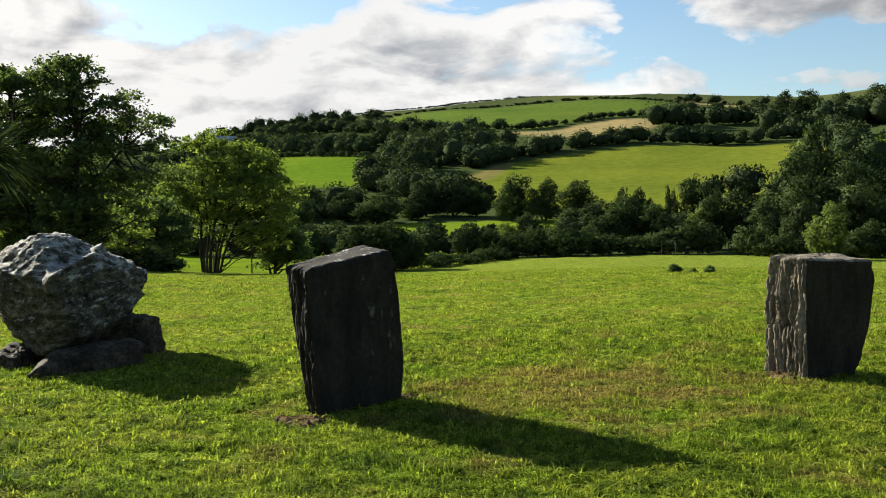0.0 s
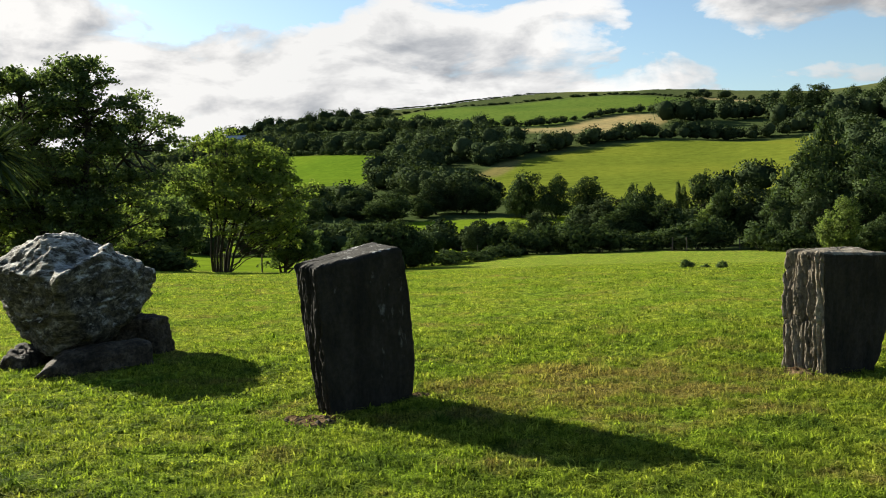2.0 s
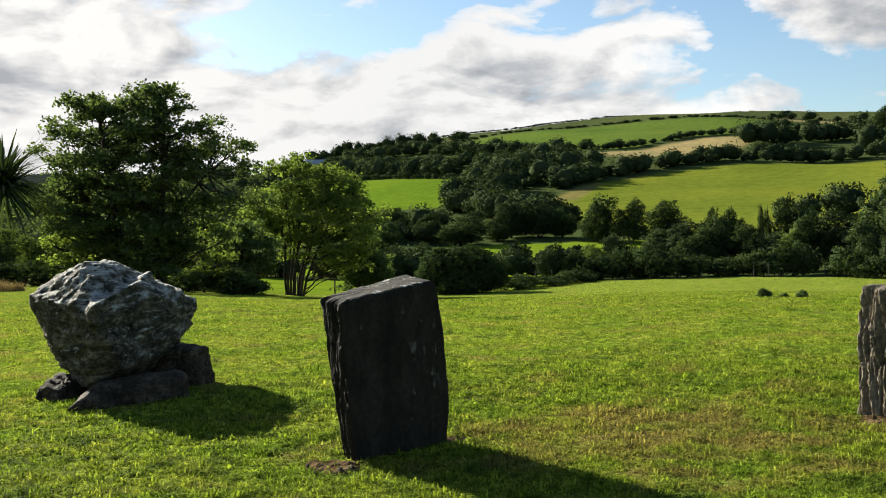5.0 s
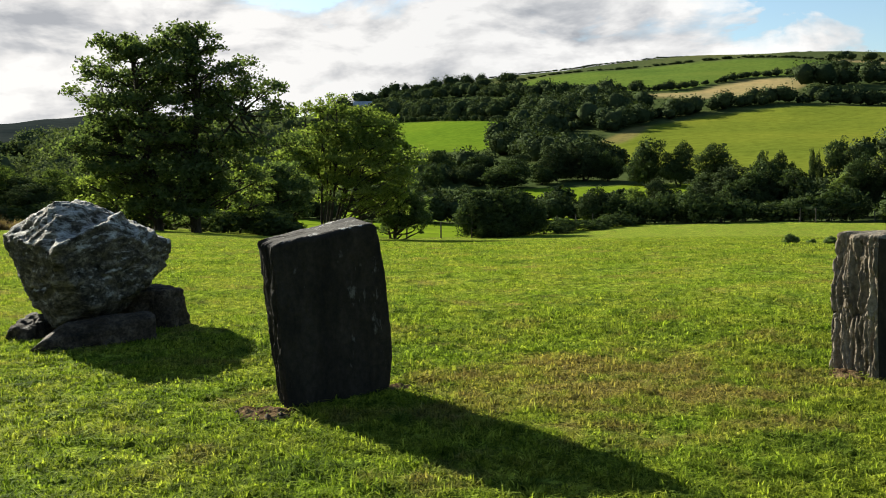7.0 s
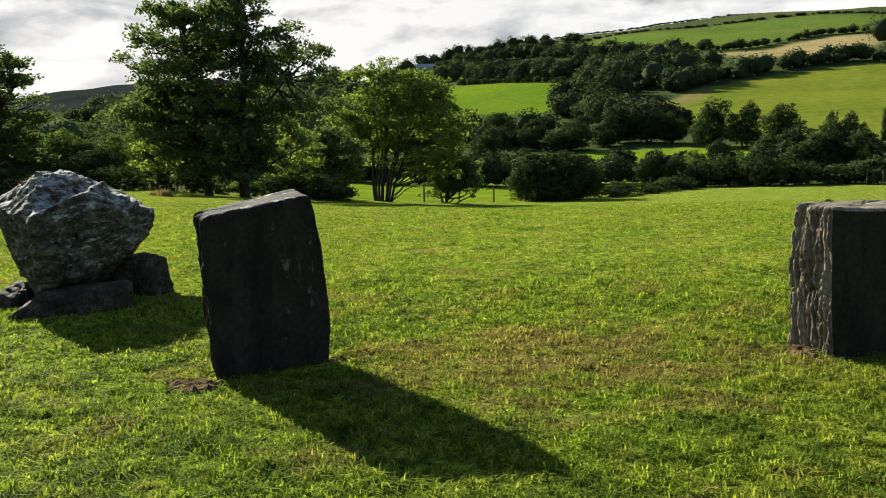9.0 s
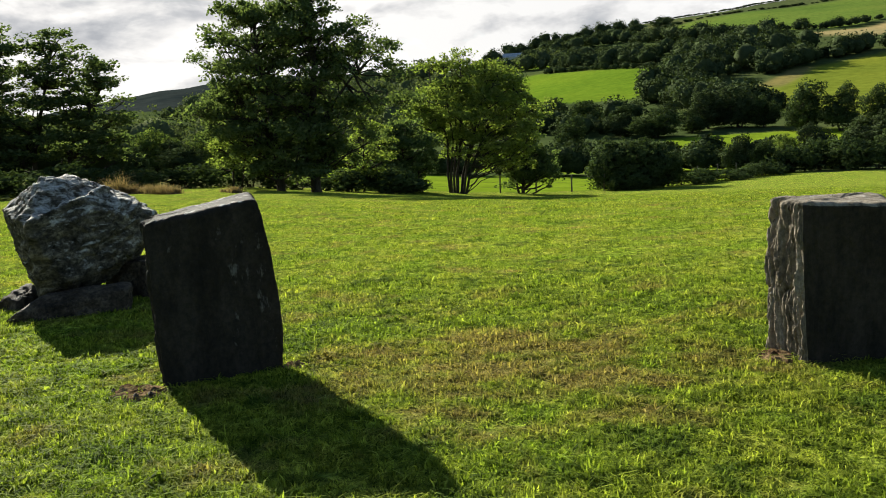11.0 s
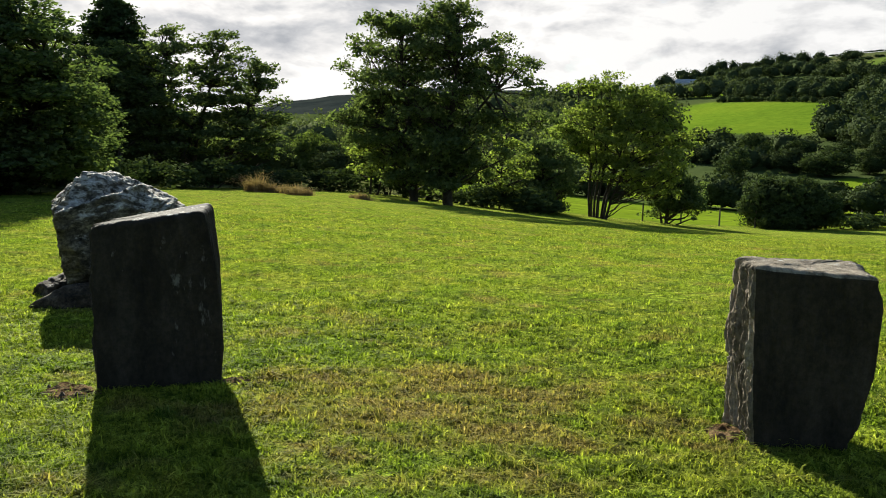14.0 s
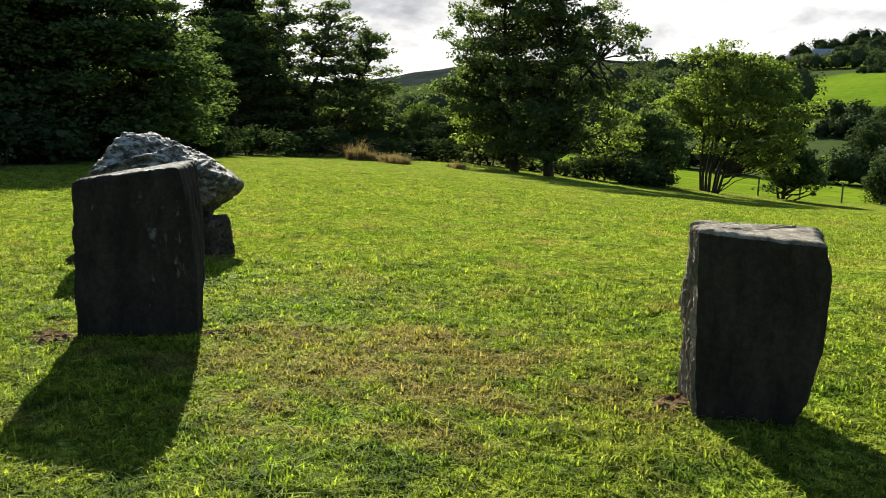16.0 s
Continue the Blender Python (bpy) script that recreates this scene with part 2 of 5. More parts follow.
M_FARM = farm_material()
M_MOOR = field_material("far_moor", (0.017, 0.023, 0.023), (0.030, 0.036, 0.033), 0.012, 0.05)
M_ROUGH = field_material("rough_ground", (0.05, 0.065, 0.02), (0.10, 0.10, 0.04), 0.4, 3.0)
L_MID = leaf_material("leaves_mid_green", (0.058, 0.083, 0.036), (0.126, 0.153, 0.066), 0.44)
L_DARK = leaf_material("leaves_dark_green", (0.060, 0.089, 0.040), (0.128, 0.162, 0.070), 0.44)
L_LIGHT = leaf_material("leaves_light_green", (0.115, 0.155, 0.038), (0.215, 0.248, 0.075), 0.48)
L_FIR = leaf_material("fir_needles", (0.028, 0.046, 0.022), (0.055, 0.078, 0.036), 0.25)
L_FAR = leaf_material("far_leaves", (0.030, 0.044, 0.021), (0.055, 0.071, 0.034), 0.12)
L_HEDGE = leaf_material("hedge_leaves", (0.029, 0.045, 0.020), (0.062, 0.083, 0.036), 0.2)
L_BUSH = leaf_material("bush_leaves", (0.070, 0.100, 0.030), (0.125, 0.152, 0.050), 0.36)
L_REED = leaf_material("dry_grass", (0.15, 0.102, 0.070), (0.27, 0.190, 0.128), 0.3)
L_SPIKE = leaf_material("spiky_leaves", (0.035, 0.052, 0.026), (0.075, 0.092, 0.048), 0.2)
BARK = bark_material("bark", (0.022, 0.019, 0.015), (0.07, 0.06, 0.046))
POST = bark_material("weathered_post", (0.06, 0.05, 0.04), (0.16, 0.14, 0.11))
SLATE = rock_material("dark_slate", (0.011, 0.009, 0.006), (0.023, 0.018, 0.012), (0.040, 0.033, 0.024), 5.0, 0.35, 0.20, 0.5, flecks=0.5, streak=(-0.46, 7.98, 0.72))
# one stone's slate twice: paled for its sunlit side, darkened for its shaded front
FLUTED = rock_material("grey_brown_slate_lit", (0.046, 0.036, 0.023), (0.190, 0.158, 0.114), (0.35, 0.305, 0.235), 7.0, 0.14, 0.17, 0.8, flecks=0.6)
SHADED = rock_material("grey_brown_slate_shaded", (0.012, 0.010, 0.007), (0.028, 0.022, 0.015), (0.046, 0.037, 0.026), 6.0, 0.25, 0.20, 0.5, flecks=0.5)
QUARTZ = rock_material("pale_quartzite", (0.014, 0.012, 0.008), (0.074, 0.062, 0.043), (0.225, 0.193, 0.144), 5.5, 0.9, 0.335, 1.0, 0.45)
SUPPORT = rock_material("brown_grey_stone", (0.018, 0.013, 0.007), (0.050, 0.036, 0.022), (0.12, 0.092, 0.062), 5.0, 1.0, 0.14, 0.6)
SOIL = field_material("bare_soil", (0.062, 0.038, 0.020), (0.21, 0.145, 0.078), 9.0, 45.0)
PAINT = field_material("pale_plaster", (0.55, 0.54, 0.50), (0.62, 0.60, 0.56), 0.5, 2.0)
ROOF = field_material("pale_roof_sheets", (0.34, 0.36, 0.38), (0.42, 0.43, 0.44), 0.5, 1.0)
PANE = field_material("dark_window", (0.03, 0.035, 0.04), (0.04, 0.045, 0.05), 0.5, 1.0)


# ---- mesh helpers ----
def mesh_np(name, verts, faces, mats, smooth=False, index=None):
    """A mesh from arrays: verts (n, 3), faces (m, k)."""
    verts, faces = np.asarray(verts, np.float32), np.asarray(faces, np.int32)
    me = bpy.data.meshes.new(name)
    me.vertices.add(len(verts))
    me.vertices.foreach_set("co", verts.ravel())
    me.loops.add(faces.size)
    me.loops.foreach_set("vertex_index", faces.ravel())
    me.polygons.add(len(faces))
    me.polygons.foreach_set("loop_start", np.arange(0, faces.size, faces.shape[1], dtype=np.int32))
    me.polygons.foreach_set("use_smooth", np.full(len(faces), smooth))
    for m in mats:
        me.materials.append(m)
    if index is not None:
        me.polygons.foreach_set("material_index", np.asarray(index, np.int32))
    me.update(calc_edges=True)
    return me


def part(name, me, parent, label=""):
    ob = new(name, me)
    ob.parent = parent
    return tagged(ob, label)


def thing(name, x, y, z, label, category, group="", turn=0.0):
    ob = new(name)
    ob.matrix_world = pose(x, y, z, 0, 0, turn)
    return tagged(ob, label, category, group)


# ---- ground ----
AZ = [-180, -120, -75, -60, -45, -30, -20, -14, -9, -5, 2, 8, 13, 18, 22, 27, 40, 70, 120, 180]
HILL = [.15, .12, .12, .15, .22, .31, .45, .64, .79, .875, 1.0, 1.02, 1.01, .955, .945, 1.0, .95, .6, .2, .15]
DROP = [.1, .1, .25, .3, .26, .40, .78, .98, 1.10, 1.14, 1.10, 1.04, 1.0, 1.0, 1.0, 1.0, 1.0, .6, .2, .1]
def ground_z(x, y):
    dx, dy = np.asarray(x, float) - 0.5, np.asarray(y, float) - 6.0
    r = np.hypot(dx, dy); a = np.degrees(np.arctan2(dx, dy))
    lawn = -np.interp(a, AZ, DROP) * (0.00139 * (np.clip(r, 4, 31) - 4) ** 2 + 0.085 * 34 * np.tanh(np.maximum(r - 31, 0) / 34))
    s = np.clip((r - 140) / 520, 0, None)
    rise = np.where(s < 1, np.minimum(s, 1) ** 1.3, 1 - 0.25 * (s - 1) - .1*np.minimum(s-1,1)**2)
    hill = 77 * np.interp(a, AZ, HILL) * np.maximum(rise, 0)
    far = 117 * np.exp(-((a + 25) / 18) ** 2 - ((r - 1900) / 620) ** 2)
    roll = np.clip((r - 120) / 250, 0, 1) * (1.6 * np.sin(x / 41 + 1.3) * np.sin(y / 57 + .4) + .9 * np.sin(x / 17 + y / 23))
    small = .02 * np.sin(x * 1.3 + .7 * y) * np.sin(y * 1.1 - .4 * x) * np.clip(r / 6, 0, 1)
    return lawn + np.maximum(hill, far) + roll + small


def inside(px, py, poly):
    hit = np.zeros(px.shape, bool)
    for (x0, y0), (x1, y1) in zip(poly, poly[1:] + poly[:1]):
        if y0 != y1:
            hit ^= ((y0 > py) != (y1 > py)) & (px < (x1 - x0) * (py - y0) / (y1 - y0) + x0)
    return hit


MEADOW, PASTURE, OLIVE, STUBBLE, UPLAND, SCRUB = (0.13, 0.185, 0.014), (0.10, 0.16, 0.014), (0.135, 0.158, 0.02), (0.31, 0.245, 0.11), (0.095, 0.14, 0.026), (0.052, 0.070, 0.024)
FIELDS = [  # colour and outline in plan
    (SCRUB, [(-400, 84), (-400, 900), (500, 900), (500, 84)]),
    ((0.075, 0.090, 0.034), [(-53, 600), (-8, 624), (54, 620), (112, 598), (152, 562), (200, 560), (230, 520), (330, 560), (330, 760), (-140, 760)]),
    (PASTURE, [(-100, 290), (-132, 430), (-80, 436), (-74, 424), (-21, 360), (-16, 338), (-18, 287), (-52, 290)]),
    (PASTURE, [(-108, 500), (-125, 560), (-84, 536), (-77, 462)]),
    (OLIVE, [(10, 278), (20, 316), (52, 341), (95, 357), (139, 366), (165, 374), (112, 236), (76, 196), (51, 182), (33, 192), (10, 225)]),
    ((0.17, 0.145, 0.05), [(9, 276), (17, 314), (27, 322), (20, 298), (16, 276)]),
    (UPLAND, [(-53, 600), (-8, 624), (54, 620), (112, 598), (152, 562), (126, 519), (74, 479), (35, 449), (7, 458), (-37, 527)]),
    (STUBBLE, [(36, 418), (72, 465), (119, 493), (134, 506), (116, 450), (82, 405), (55, 392)]),
    (STUBBLE, [(160, 562), (168, 584), (198, 560), (184, 543)]),
    (STUBBLE, [(170, 478), (178, 499), (203, 468), (188, 451)]),
    (PASTURE, [(154, 345), (196, 352), (165, 300), (122, 236), (110, 246)]),
    (MEADOW, [(-9, 150), (-9, 178), (40, 178), (40, 148)]),
    (MEADOW, [(-30, 140), (14, 138), (9, 103), (-26, 108)]),
    (MEADOW, [(-40, 66), (-17.5, 64.5), (-12.5, 68.5), (-8, 73.5), (-4, 78), (10, 90), (4, 101), (-20, 100), (-45, 92)]),
]
az = np.r_[np.arange(-180, -76, 3.0), np.arange(-76, 42, 0.34), np.arange(42, 180, 3.0)]
rad = np.r_[0.4, np.geomspace(1.2, 30, 70), np.geomspace(30.6, 900, 190)[0:], np.geomspace(930, 4200, 24)]
A, R = np.meshgrid(np.radians(az), rad, indexing="ij")
GX, GY = 0.5 + R * np.sin(A), 6.0 + R * np.cos(A)
V = np.stack([GX, GY, ground_z(GX, GY)], -1).reshape(-1, 3)
na, nr = len(az), len(rad)
i, j = np.meshgrid(np.arange(na), np.arange(nr - 1), indexing="ij")
F = np.stack([i * nr + j, (i + 1) % na * nr + j, (i + 1) % na * nr + j + 1, i * nr + j + 1], -1).reshape(-1, 4)
mid = V[F].mean(1)
fx, fy, fr = mid[:, 0], mid[:, 1], np.hypot(mid[:, 0] - 0.5, mid[:, 1] - 6)
slot = np.where(fr < 84, 0, 1)
slot[(fr > 900)] = 2
slot[inside(fx, fy, FIELDS[-1][1])] = 1
slot[inside(fx, fy, [(-17, 12), (-40, 12), (-60, 60), (-45, 75), (-20, 63.5), (-22, 52), (-28, 41), (-27.5, 32), (-22.5, 23)])] = 3
# the fields' own colours, evened out over the width of a face
tint = np.zeros((len(V), 3))
vr = np.hypot(V[:, 0] - 0.5, V[:, 1] - 6)
vx, vy = V[:, 0] + 5 * np.sin(V[:, 0] / 19 + V[:, 1] / 31) * np.clip((vr - 100) / 150, 0, 1), V[:, 1]
for ou in (-0.4, 0, 0.4):
    for ov in (-0.4, 0, 0.4):
        k = np.tile(np.array(SCRUB), (len(V), 1))
        ux, uy = (V[:, 0] - 0.5) / np.maximum(vr, 1), (V[:, 1] - 6) / np.maximum(vr, 1)
        px, py = vx + vr * (ux * 0.018 * ou + uy * 0.006 * ov), vy + vr * (uy * 0.018 * ou - ux * 0.006 * ov)
        for c, poly in FIELDS:
            k[inside(px, py, poly)] = c
        tint += k / 9
cap = len(V)
V = np.vstack([V, [[0.5, 6.0, float(ground_z(0.5, 6.0))]]])
me = mesh_np("ground", V, F, [M_LAWN, M_FARM, M_MOOR, M_ROUGH], True, slot)
me.attributes.new("field_colour", "FLOAT_COLOR", "POINT").data.foreach_set("color", np.c_[np.vstack([tint, [SCRUB]]), np.ones(len(V))].astype(np.float32).ravel())
bm = bmesh.new()
bm.from_mesh(me)
bm.verts.ensure_lookup_table()
for k in range(na):
    bm.faces.new((bm.verts[cap], bm.verts[(k + 1) % na * nr], bm.verts[k * nr])).smooth = True
bm.normal_update()
bm.to_mesh(me)
bm.free()
ground = tagged(new("ground", me), "sunlit mown lawn running into farm fields and a hillside", "ground", kind="structure")


# ---- standing stones ----
def fbm(p, octaves=5):
    return noise.fractal(p, 1.0, 2.0, octaves, noise_basis="PERLIN_ORIGINAL")


def pillar(name, mat, base, top, flute, seed, belly=(), label="", worn=3, lumps=0.022, grain=6.5, shaded=None):
    """An upright cleft slab: base corners (x, y), top corners (x, y, z), how deeply each face is fluted, the corners'
    belly at mid height, and a darker copy of mat for faces painted as in shade.
    """
    n, rows = 76, 120
    off = Vector((seed * 3.7, seed * 1.9, 0))
    belly = belly or [(0, 0)] * 4
    verts, ring = [], n * 4
    centre = sum((Vector(c[:2]) for c in top), Vector((0, 0))) / 4

    def outline(v):
        cs = [Vector((b[0] + (t[0] - b[0]) * v + w[0] * 4 * v * (1 - v), b[1] + (t[1] - b[1]) * v + w[1] * 4 * v * (1 - v), t[2])) for b, t, w in zip(base, top, belly)]
        pts, amp = [], []
        for k in range(4):
            for s in range(n):
                pts.append(cs[k].lerp(cs[(k + 1) % 4], s / n))
                amp.append(flute[k])
        pts = [np.array(p) for p in pts]
        for _ in range(worn):
            pts = [(pts[q - 2] + pts[q - 1] + pts[q] + pts[(q + 1) % ring] + pts[(q + 2) % ring]) / 5 for q in range(ring)]
            amp = [(amp[q - 1] + 2 * amp[q] + amp[(q + 1) % ring]) / 4 for q in range(ring)]
        return pts, amp

    def push(q, pts, z, amp):
        a, b = pts[q - 1], pts[(q + 1) % ring]
        t = Vector((b[0] - a[0], b[1] - a[1]))
        nrm = Vector((t.y, -t.x)).normalized()
        if nrm.dot(Vector(pts[q][:2]) - centre) < 0:
            nrm = -nrm
        p = Vector((pts[q][0], pts[q][1], z)) + off
        w = p + Vector((fbm(p * 3.0), fbm(p * 3.0 + off), 0)) * min(0.030, 0.62 / grain)
        crack = (1 - abs(noise.noise(Vector((w.x * grain, w.y * grain, w.z * grain * 0.05))))) ** 7
        slot = (1 - abs(noise.noise(Vector((w.x * grain * 2.1 + 5, w.y * grain * 2.1, w.z * grain * 0.08))))) ** 6
        slab = math.floor(3 * noise.noise(Vector((w.x * grain * 0.8, w.y * grain * 0.8, w.z * grain * 0.06 + 7)))) / 3
        ridge = 0.6 - 1.5 * crack - 0.8 * slot + 0.8 * slab + 0.9 * fbm(Vector((p.x * 26, p.y * 26, p.z * 4)))
        d = amp * 0.55 * ridge + lumps * fbm(p * 2.3) + 0.4 * lumps * fbm(p * 9)
        return Vector((pts[q][0], pts[q][1], 0)) + Vector((nrm.x, nrm.y, 0)) * d

    for r in range(rows):
        v = r / (rows - 1)
        pts, amp = outline(v)
        for q in range(ring):
            h = pts[q][2] + 0.6 * lumps * fbm(Vector((pts[q][0], pts[q][1], 0)) * 6 + off)
            z = -0.12 + (h + 0.12) * v
            p = push(q, pts, z, amp[q])
            if r >= rows - 3:
                k = (0.004, 0.012, 0.024)[r - rows + 3]
                p.xy = p.xy + (centre - p.xy).normalized() * k
                z -= 0.004 if r == rows - 1 else 0.0
            verts.append((p.x, p.y, z))
    faces = [(r * ring + q, r * ring + (q + 1) % ring, (r + 1) * ring + (q + 1) % ring, (r + 1) * ring + q) for r in range(rows - 1) for q in range(ring)]
    rim = verts[-ring:]
    zc = sum(p[2] for p in rim) / ring
    for k in range(1, 14):
        s = 1 - k / 13.0 if k < 13 else 0.02
        for q in range(ring):
            x, y = centre.x + (rim[q][0] - centre.x) * s, centre.y + (rim[q][1] - centre.y) * s
            p = Vector((x, y, 0)) + off
            step = min(0.012, lumps) * 0.8 * round(2.2 * fbm(p * 2.4)) * min(1, 3 * (1 - s))
            verts.append((x, y, zc + (rim[q][2] - zc) * s + 0.4 * lumps * fbm(p * 8) + step * 0.6 + 0.006))
        a, b = (rows - 2 + k) * ring, (rows - 1 + k) * ring
        faces += [(a + q, a + (q + 1) % ring, b + (q + 1) % ring, b + q) for q in range(ring)]
    # shade painted in: all but the sunlit side and top take a darker copy
    skin = [int(shaded is not None and f < ring * (rows - 3) and f % ring < 3 * n) for f in range(len(faces))]
    me = mesh_np(name, verts, faces, [mat, shaded or mat], True, skin)
    ob = tagged(new(name, me), label, "standing stone", "stones of the circle")
    return ob


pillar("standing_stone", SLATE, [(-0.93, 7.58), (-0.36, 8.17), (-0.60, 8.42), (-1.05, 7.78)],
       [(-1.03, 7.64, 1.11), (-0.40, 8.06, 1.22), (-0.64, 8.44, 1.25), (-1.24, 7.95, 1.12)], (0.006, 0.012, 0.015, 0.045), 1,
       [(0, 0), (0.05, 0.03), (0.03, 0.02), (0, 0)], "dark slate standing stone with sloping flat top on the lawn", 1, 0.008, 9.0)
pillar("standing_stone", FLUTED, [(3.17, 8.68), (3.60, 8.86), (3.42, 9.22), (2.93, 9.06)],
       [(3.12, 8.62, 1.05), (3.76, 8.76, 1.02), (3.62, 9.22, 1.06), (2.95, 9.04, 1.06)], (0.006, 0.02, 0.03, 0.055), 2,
       [(-0.01, 0), (0.09, 0.02), (0.05, 0.02), (-0.02, 0)], "grey-brown standing stone with deeply fluted side, narrowing downward", 1, 0.010, 25.0, SHADED)


LAYER = Vector((-0.42, -0.30, 0.86)).normalized()
ALONG = LAYER.cross(Vector((0.5, -0.8, 0.2))).normalized()
ACROSS = LAYER.cross(ALONG)


def rock(name, mat, corners, seed, rough=0.06, fine=0.02, level=6, label="", category="stone", sharp=26.0, group="", vein=(), chips=0):
    """A rough block: a rounded hull round a few corners, broken up by ridges and pits."""
    bm = bmesh.new()
    for c in corners:
        bm.verts.new(c)
    bmesh.ops.convex_hull(bm, input=bm.verts)
    bm.normal_update()
    centre = sum((Vector(c) for c in corners), Vector()) / len(corners)
    planes = np.array([[*f.normal, f.normal.dot(f.verts[0].co - centre)] for f in bm.faces])
    planes[planes[:, 3] < 0] *= -1
    # flat chips struck off the corners and edges
    cut = np.random.default_rng(seed)
    for _ in range(chips):
        d = cut.normal(size=3)
        d /= np.linalg.norm(d)
        planes = np.vstack([planes, [*d, max(np.dot(np.array(c) - np.array(centre), d) for c in corners) * cut.uniform(0.93, 0.985)]])
    bm.free()
    bm = bmesh.new()
    bmesh.ops.create_icosphere(bm, subdivisions=level, radius=1.0)
    off = Vector((seed * 5.1, seed * 2.3, seed * 1.1))
    for v in bm.verts:
        u = v.co.normalized()
        inv = np.maximum(planes[:, :3] @ np.array(u), 1e-6) / planes[:, 3]
        r = 1.0 / (inv.max() * np.sum((inv / inv.max()) ** sharp) ** (1 / sharp))
        p = centre + u * r
        q = p + off
        # tilted layers, split along their joints
        b = Vector((q.dot(ALONG), q.dot(ACROSS), q.dot(LAYER)))
        b += Vector((fbm(q * 1.6), fbm(q * 1.6 + off), 0.6 * fbm(q * 1.6 - off))) * 0.16
        layer = (1 - abs(noise.noise(Vector((b.x * 1.7, b.y * 1.7, b.z * 6.5))))) ** 2 - 0.6
        slip = (1 - abs(noise.noise(Vector((b.x * 5, b.y * 5, b.z * 15)) + off))) ** 3 - 0.5
        joint = (1 - abs(noise.noise(Vector((b.x * 3.2, b.y * 1.2, b.z * 1.2)) - off))) ** 5
        shelf = b.z * 6.0 - math.floor(b.z * 6.0)
        v.co = p + u * (0.6 * rough * (shelf ** 3 - 0.4) * (0.5 + fbm(q * 2.2 - off)) + rough * (0.8 * fbm(q * 1.3) + 0.9 * layer + 0.55 * slip - 0.7 * joint) + fine * fbm(q * 9, 4) - 0.5 * fine * (1 - abs(noise.noise(q * 13))) ** 4)
        # a proud ridge with a hollow on its upper side
        for a, c in zip(vein, vein[1:]):
            k = max(0.0, min(1.0, (p - a).dot(c - a) / (c - a).length_squared))
            d = p - a.lerp(c, k)
            gap = d.length + 0.014 * fbm(q * 9)
            v.co += u * (0.06 * math.exp(-(gap / 0.045) ** 2) - 0.075 * math.exp(-((d - Vector((-0.14, 0.10, 0.05))).length / 0.13) ** 2))
    for f in bm.faces:
        f.smooth = True
    me = bpy.data.meshes.new(name)
    bm.to_mesh(me)
    bm.free()
    me.materials.append(mat)
    return tagged(new(name, me), label, category, group)


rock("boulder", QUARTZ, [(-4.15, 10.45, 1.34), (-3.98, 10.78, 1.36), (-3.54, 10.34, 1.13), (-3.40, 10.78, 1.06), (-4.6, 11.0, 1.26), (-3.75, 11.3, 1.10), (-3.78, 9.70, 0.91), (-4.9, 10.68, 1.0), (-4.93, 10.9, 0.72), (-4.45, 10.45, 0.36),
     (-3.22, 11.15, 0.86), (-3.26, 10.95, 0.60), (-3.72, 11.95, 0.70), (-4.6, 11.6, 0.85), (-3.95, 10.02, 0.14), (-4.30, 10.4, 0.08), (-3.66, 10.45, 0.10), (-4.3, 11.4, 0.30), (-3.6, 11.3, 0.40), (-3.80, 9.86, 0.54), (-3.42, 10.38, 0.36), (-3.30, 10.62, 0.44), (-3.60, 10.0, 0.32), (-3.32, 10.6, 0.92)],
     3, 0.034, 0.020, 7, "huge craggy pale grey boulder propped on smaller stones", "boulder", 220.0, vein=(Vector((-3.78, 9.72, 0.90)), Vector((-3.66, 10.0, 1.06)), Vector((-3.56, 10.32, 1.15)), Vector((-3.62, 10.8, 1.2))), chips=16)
rock("support_stone", SUPPORT, [(-3.95, 9.50, 0.0), (-3.87, 9.53, 0.07), (-3.75, 9.80, 0.20), (-3.2, 10.25, 0.26), (-3.02, 10.2, 0.21), (-2.99, 10.15, -0.05), (-3.25, 10.6, 0.22), (-3.9, 10.1, 0.2), (-4.0, 9.8, -0.05), (-3.3, 10.6, -0.05), (-3.5, 9.75, -0.05)],
     4, 0.020, 0.010, 6, "long brownish slab lying under the boulder", "stone", 60.0, "stones under the boulder")
rock("support_stone", SUPPORT, [(-3.85, 10.8, -0.05), (-3.12, 10.80, -0.05), (-3.04, 11.12, -0.05), (-3.6, 11.6, -0.05), (-3.8, 10.88, 0.36), (-3.22, 10.88, 0.39), (-3.10, 11.08, 0.38), (-3.6, 11.5, 0.40)],
     5, 0.018, 0.010, 6, "dark blocky stone holding up the boulder's end", "stone", 22.0, "stones under the boulder")
rock("support_stone", SUPPORT, [(-4.55, 10.06, -0.05), (-4.25, 10.02, -0.05), (-4.1, 10.5, -0.05), (-4.6, 10.6, -0.05), (-4.5, 10.1, 0.12), (-4.3, 10.1, 0.10), (-4.15, 10.45, 0.2), (-4.5, 10.5, 0.22)],
     6, 0.05, 0.02, 5, "low dark mossy stone under the boulder", "stone", 24.0, "stones under the boulder")


